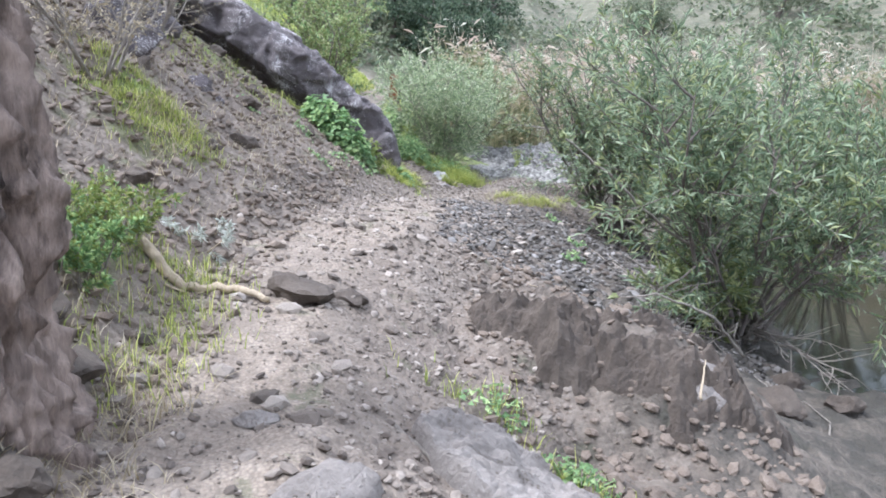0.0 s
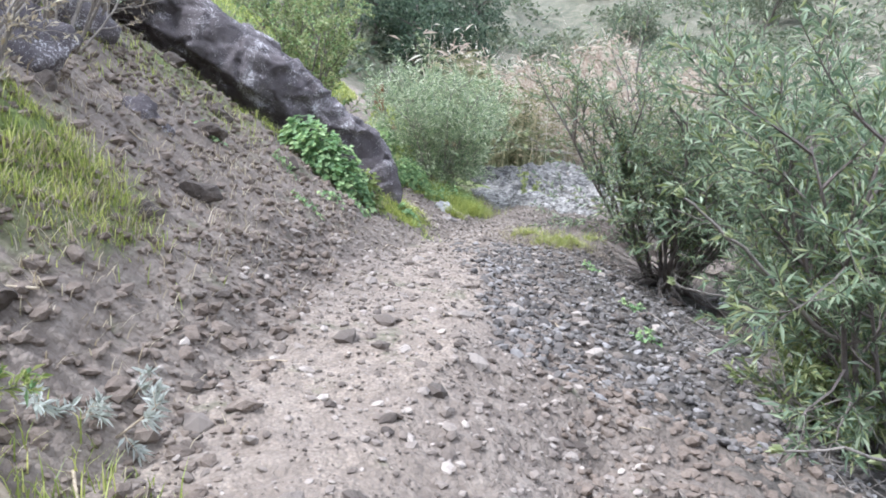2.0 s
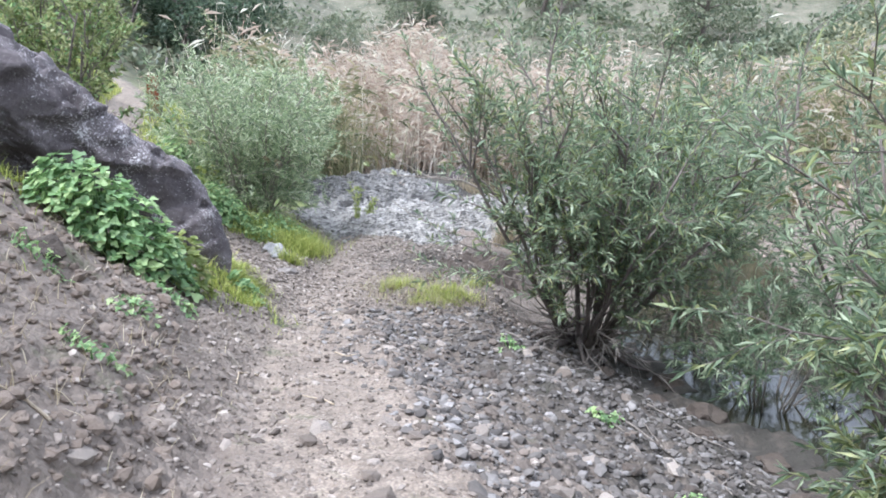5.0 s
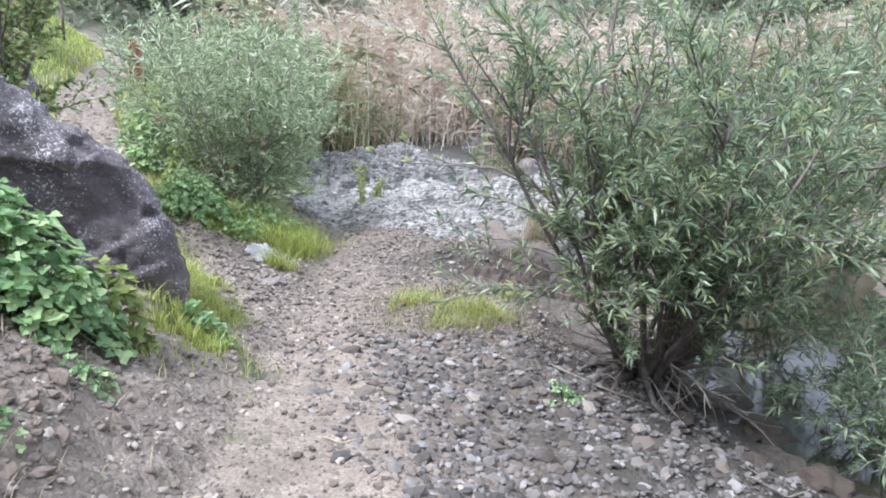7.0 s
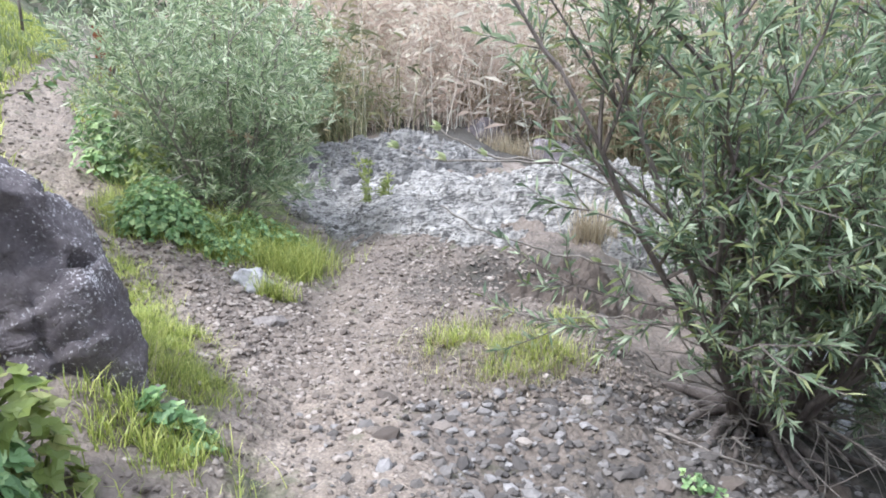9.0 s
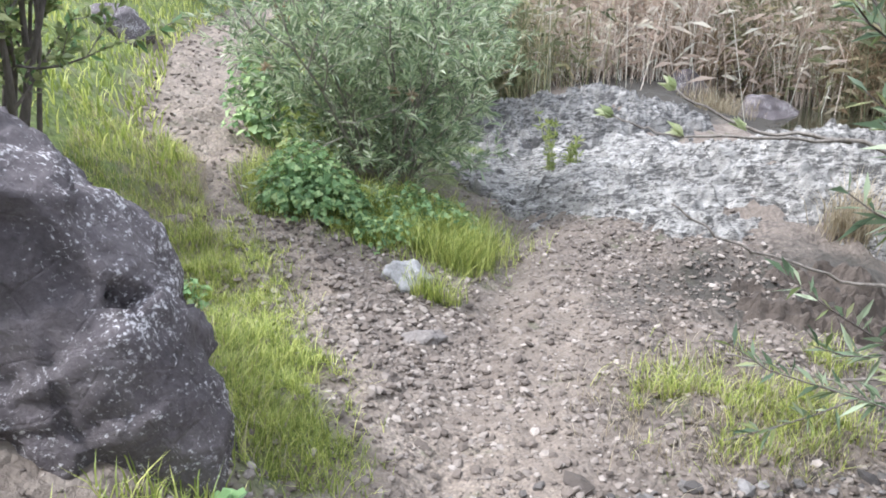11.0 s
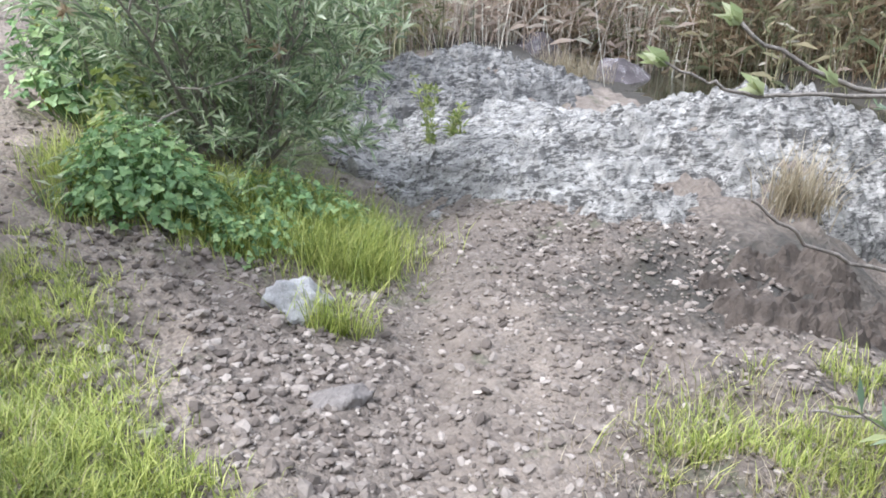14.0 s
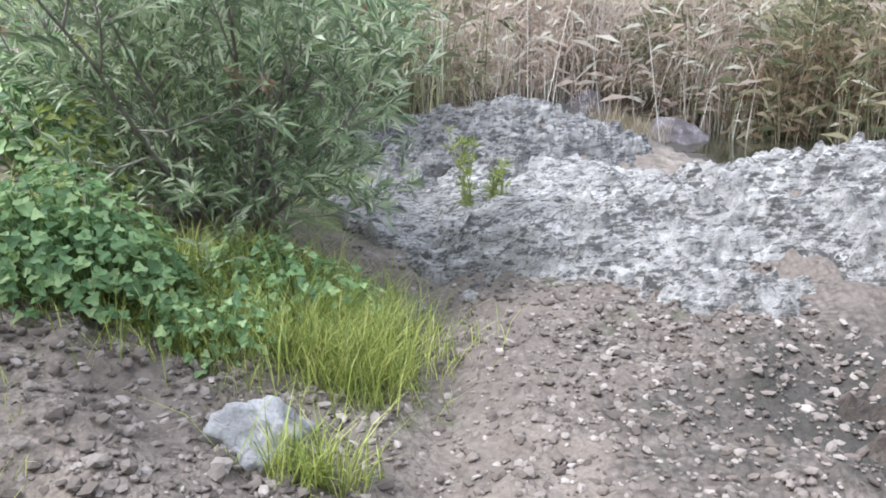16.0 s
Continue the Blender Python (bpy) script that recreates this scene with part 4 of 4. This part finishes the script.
herb("lush green nettle-like plant growing against the boulder", -1.25, 9.4, 0.48, 0.3, 0.52, 900, 0.088)
herb("yellow-green leafy plant at the boulder's foot", -0.84, 9.55, 0.16, 0.16, 0.42, 90, 0.10, LIME_LEAF)
herb("small leafy weed at the boulder's tip", -0.42, 10.05, 0.14, 0.10, 0.12, 60, 0.07)
herb("clump of wild celery beside the path", -0.46, 13.15, 0.38, 0.32, 0.46, 1100, 0.052)
herb("low bright green herbs in the grass", 0.25, 13.35, 0.42, 0.28, 0.26, 480, 0.045)
herb("low bright green herbs in the grass", -0.05, 12.95, 0.25, 0.22, 0.2, 260, 0.042)
herb("yellowish leafy weed under the oleander", -0.55, 13.85, 0.25, 0.2, 0.55, 130, 0.075, LIME_LEAF)
herb("leafy plant behind the path's edge", -0.85, 14.6, 0.4, 0.4, 0.7, 420, 0.08)
herb("small weed on the grassy verge", -0.95, 11.7, 0.12, 0.12, 0.10, 60, 0.05)
herb("pale green weeds in the hollow by the outcrop", 0.66, 2.85, 0.17, 0.13, 0.12, 110, 0.032)
herb("small weeds in the hollow by the outcrop", 0.3, 3.15, 0.16, 0.13, 0.08, 90, 0.03)
for x, y in ((-1.2, 7.6), (-1.5, 8.4), (-1.1, 8.3), (-1.9, 7.5), (-0.9, 9.0), (1.35, 7.1), (1.6, 8.3), (1.5, 9.5)):
    herb("small green weed on the stony bank", x, y, 0.13, 0.1, 0.08, 50, 0.04)


def withered(x, y, z):
    ob = tagged(new("withered_flower"), "withered brown flower head on the oleander", "flower")
    ob.location = (x, y, z)
    part("petals", mesh_of("petals", *leaves(np.zeros((16, 3)), units(16) + np.array([[0, -0.3, 0.3]]), rng.uniform(0.04, 0.07, 16), 0.025), BROWN_LEAF), ob)
    part("flower_stalk", mesh_of("flower_stalk", *tube([(0, 0, 0), (0.02, 0.12, -0.15), (0.03, 0.3, -0.4)], [0.003, 0.003, 0.003], 4), TWIG_BARK), ob)


for x, y, z in ((0.05, 13.45, 0.95), (0.18, 13.4, 0.92), (0.4, 13.6, 1.15), (-0.75, 13.7, 1.1), (0.62, 13.7, 1.18)):
    withered(x, y, z)


def sprout(x, y, h, label):
    ob = tagged(new("sprout"), label, "plant")
    ob.location = on(x, y)
    for k in range(4):
        line = stem_line((rng.uniform(-0.05, 0.05), rng.uniform(-0.05, 0.05), -0.05), (rng.uniform(-0.2, 0.2), rng.uniform(-0.2, 0.2), 1), h * rng.uniform(0.6, 1), (0, 0, 0.2), 6)
        part("stem", mesh_of("stem", *tube(line, np.linspace(0.008, 0.003, 6), 5), FRESH_LEAF), ob)
        j = rng.integers(0, 6, 60)
        part("foliage", mesh_of("foliage", *leaves(line[j] + rng.normal(size=(60, 3)) * 0.015, units(60) + np.array([[0, 0, 0.8]]), rng.uniform(0.05, 0.1, 60), 0.016), LIME_LEAF), ob)


sprout(1.62, 15.4, 0.62, "upright yellow-green sprout in a crack of the bedrock")
sprout(1.78, 15.3, 0.4, "upright yellow-green sprout in a crack of the bedrock")


# ---------------------------------------------------------------- grass
def patch(cx, cy, rx, ry, n, turn=0.0):
    a, r = rng.uniform(0, 2 * math.pi, n), np.sqrt(rng.uniform(0, 1, n)) * (1 + 0.25 * rng.normal(size=n))
    u, v = rx * r * np.cos(a), ry * r * np.sin(a)
    return np.stack([cx + u * math.cos(turn) - v * math.sin(turn), cy + u * math.sin(turn) + v * math.cos(turn)], 1)


def verge(y0, y1, near, far, n, side):
    y = rng.uniform(y0, y1, n)
    return np.stack([np.interp(y, FAR_Y, FAR_X) + side * (near + (far - near) * rng.uniform(0, 1, n) ** 1.2), y], 1)


def thin_out(xy, keep):
    """Leaves gaps in a patch: broad bare spots and small tufts."""
    return np.array([p for p in xy if noise.noise(Vector((p[0] * 2.6, p[1] * 2.6, 4))) + 0.8 * noise.noise(Vector((p[0] * 11, p[1] * 11, 8))) > keep - 0.35 * rng.uniform()])


def grass(label, xy, height, width, lean, material, keep=-0.25, name="grass"):
    xy = thin_out(xy, keep)
    base = np.array([(x, y, land(x, y) - 0.01) for x, y in xy])
    tagged(new(name, mesh_of(name, *blades(base, height * rng.uniform(0.45, 1.25, len(base)), width, lean), material)), label, "grass", kind="stuff")


grass("lush spring grass on the verge of the upper path", np.concatenate([verge(10.4, 14, 0.25, 0.95, 17000, -1), patch(-0.5, 10.95, 0.24, 0.55, 10000, 0.25), patch(-0.85, 12.0, 0.3, 0.7, 8000, 0.2)]), 0.075, 0.0036, 1.0, GRASS, -0.1)
grass("tall green grass round the foot of the oleander", np.concatenate([patch(0.1, 13.25, 0.62, 0.5, 7000, 0.15), patch(0.36, 12.98, 0.22, 0.3, 2400), patch(-0.75, 13.5, 0.2, 0.5, 1600), patch(0.18, 12.22, 0.16, 0.06, 260)]), 0.20, 0.0042, 0.95, GRASS, -0.35)
grass("yellow-green grass on the gravel", np.concatenate([patch(1.3, 11.0, 0.42, 0.36, 4200, -0.2), patch(0.98, 11.05, 0.12, 0.2, 900), patch(1.75, 11.4, 0.3, 0.16, 1100)]), 0.10, 0.0038, 1.0, GRASS, 0.05)
grass("short green grass on the slope beyond", np.concatenate([verge(13, 30, 0.35, 4.5, 16000, -1), verge(14.5, 27, 0.35, 1.6, 4500, 1)]), 0.17, 0.014, 0.7, GRASS, -0.2)
grass("green grass tuft on the steep bank", np.concatenate([patch(-1.9, 5.0, 0.36, 0.5, 3400), patch(-2.8, 7.4, 0.5, 0.8, 900)]), 0.085, 0.005, 0.8, GRASS, -0.2)
grass("green grass along the boulder's foot", np.concatenate([patch(-1.9, 9.6, 1.2, 0.22, 3000, -0.05), patch(-0.5, 9.95, 0.28, 0.18, 1400), patch(-2.4, 8.6, 0.7, 0.7, 700)]), 0.10, 0.005, 0.8, GRASS, -0.05)
grass("dry straw grass on the steep bank", np.concatenate([patch(-1.9, 5.0, 0.4, 0.5, 1500), patch(-2.0, 6.0, 0.9, 1.6, 2000), patch(-2.1, 4.2, 0.9, 1.2, 1500), patch(-1.5, 8.2, 0.8, 1.3, 1100), patch(-1.0, 2.1, 0.28, 0.5, 900), patch(-1.35, 2.9, 0.35, 0.5, 700)]), 0.085, 0.005, 1.3, DRY_GRASS, 0.0)
grass("thin green grass by the old tree", np.concatenate([patch(-1.1, 2.9, 0.3, 0.6, 700), patch(-1.25, 3.6, 0.25, 0.3, 500), patch(0.62, 2.85, 0.2, 0.16, 260), patch(0.25, 3.1, 0.3, 0.2, 200)]), 0.11, 0.005, 0.7, GRASS, -0.1)
grass("dry straw among the green grass", np.concatenate([verge(10.4, 14, 0.2, 0.95, 5000, -1), patch(1.3, 11.0, 0.55, 0.45, 2400), patch(0.1, 13.2, 0.7, 0.5, 1200)]), 0.09, 0.0032, 0.9, DRY_GRASS, -0.3)
grass("dry grass tufts by the bedrock", np.concatenate([patch(2.9, 12.75, 0.2, 0.16, 420), patch(5.6, 20.3, 0.6, 0.4, 700)]), 0.38, 0.006, 0.8, DRY_GRASS, -0.8)


# ---------------------------------------------------------------- stones
def stone_shape(seed):
    bm = bmesh.new()
    bmesh.ops.create_icosphere(bm, subdivisions=1, radius=1.0)
    r = random.Random(seed)
    for v in bm.verts:
        v.co *= r.uniform(0.68, 1.15)
    v = np.array([p.co[:] for p in bm.verts])
    f = np.array([[p.index for p in q.verts] for q in bm.faces])
    bm.free()
    return v, f


SHAPES = [stone_shape(k) for k in range(8)]


def spread(xs, ys, n):
    return np.stack([rng.uniform(*xs, n), rng.uniform(*ys, n)], 1)


def stones(name, label, xy, low, high, material, category="gravel"):
    verts, faces, k = [], [], 0
    size = low * (high / low) ** (rng.uniform(0, 1, len(xy)) ** 1.8)
    for (x, y), r in zip(xy, size):
        v, f = SHAPES[rng.integers(0, 8)]
        q = Euler(rng.uniform(-0.5, 0.5, 2).tolist() + [rng.uniform(0, 6.28)]).to_matrix()
        p = (v * np.array([r * rng.uniform(0.9, 1.5), r, r * rng.uniform(0.45, 0.8)])) @ np.array(q).T
        verts.append(p + np.array([x, y, land(x, y) + r * 0.12]))
        faces.append(f + k)
        k += len(v)
    tagged(new(name, mesh_of(name, np.concatenate(verts), np.concatenate(faces), material)), label, category, kind="stuff")


def off_trail(xy, share=0.2):
    """Most of what lies on the trodden line is kicked aside."""
    way = np.interp(xy[:, 1], LINE_Y, LINE_X) - 0.05
    edge = np.array([0.34 + 0.30 * noise.noise(Vector((x * 1.7, y * 1.7, 6))) for x, y in xy]) + 0.10 * rng.normal(size=len(xy))
    return xy[(np.abs(xy[:, 0] - way) > edge) | (rng.uniform(size=len(xy)) < share)]


stones("gravel", "grey-brown angular gravel on the creek side", off_trail(spread((0.0, 2.8), (5.2, 10.6), 9500)), 0.010, 0.040, CREEK_GRAVEL)
stones("gravel", "fine angular gravel below the bedrock", np.concatenate([off_trail(spread((-0.1, 2.3), (10.4, 13.6), 9000), 0.5), spread((0.6, 2.2), (13, 15.5), 900)]), 0.006, 0.024, STONE)
stones("gravel", "loose brown stones strewn over the trail", np.concatenate([off_trail(spread((-1.3, 0.7), (1.6, 9.5), 10000), 0.4), spread((-0.6, 0.5), (9.5, 12), 900), verge(10, 20, -0.5, 0.5, 3600, 1), spread((-0.9, 0.4), (11.2, 12.9), 2600)]), 0.005, 0.028, STONE)
stones("crumbled_earth", "crumbled earth clods and stones on the steep bank", np.concatenate([spread((-3.2, -0.9), (2, 9.8), 7000), spread((0.2, 1.9), (2.4, 5.6), 1800)]), 0.010, 0.045, CLOD, "earth clods")

stones("gravel", "fine pale grit trodden into the path", np.concatenate([spread((-1.1, 0.6), (1.8, 10.5), 9000), spread((-0.7, 2.0), (10.4, 13.2), 5000)]), 0.0035, 0.010, STONE)

for k, (v, f) in enumerate(SHAPES):
    me = mesh_of("loose_stone", v, f, STONE)
    for j in range(26):
        x, y = (rng.uniform(0.3, 2.4), rng.uniform(6.0, 10.6)) if j < 17 else (rng.uniform(-1.2, 0.7), rng.uniform(2.2, 7.5))
        r = rng.uniform(0.028, 0.062)
        ob = new("loose_stone", me)
        ob.matrix_basis = pose(x, y, land(x, y) + 0.1 * r, rng.uniform(-20, 20), rng.uniform(-20, 20), rng.uniform(0, 360)) @ Matrix.Diagonal((r * 1.25, r, r * 0.6, 1))
        tagged(ob, "loose angular grey-brown stone on the gravel", "stone", "loose stones")

for k in range(18):
    x, y = rng.uniform(-3.3, -1.5), rng.uniform(3.2, 9.2)
    r = rng.uniform(0.05, 0.13)
    rock("bank_rock", "brown rough rock sticking out of the steep bank", pose(x, y, land(x, y), rng.uniform(-20, 20), rng.uniform(-20, 20), rng.uniform(0, 360)), (r * 1.3, r, r * 0.8), 40 + k, BROWN_ROCK, sub=3, rough=0.3)
for x, y, r in ((-1.05, 1.75, 0.10), (-1.2, 2.35, 0.13), (-0.85, 1.65, 0.06), (-1.4, 2.6, 0.09), (-0.66, 3.56, 0.15), (-0.42, 3.62, 0.10)):
    rock("trail_rock", "half-buried brown rock at the trail's edge", pose(x, y, land(x, y) + 0.01, 0, 0, 57 * x), (r * 1.4, r, r * 0.6), int(60 + 40 * r + 9 * y), BROWN_ROCK, sub=3, rough=0.25)
for x, y, r in ((2.75, 9.3, 0.12), (2.95, 9.0, 0.15), (2.6, 8.6, 0.10), (3.1, 9.7, 0.13), (2.5, 9.75, 0.09), (2.9, 8.2, 0.14), (2.6, 7.6, 0.11), (2.75, 5.4, 0.13), (2.3, 4.6, 0.16), (2.9, 4.9, 0.12)):
    rock("creek_stone", "dark wet stone at the water's edge", pose(x, y, max(land(x, y), -0.62) + 0.02, 0, 0, 77 * y), (r * 1.3, r, r * 0.75), int(90 + 31 * x + 7 * y), BROWN_ROCK, sub=3, rough=0.25)
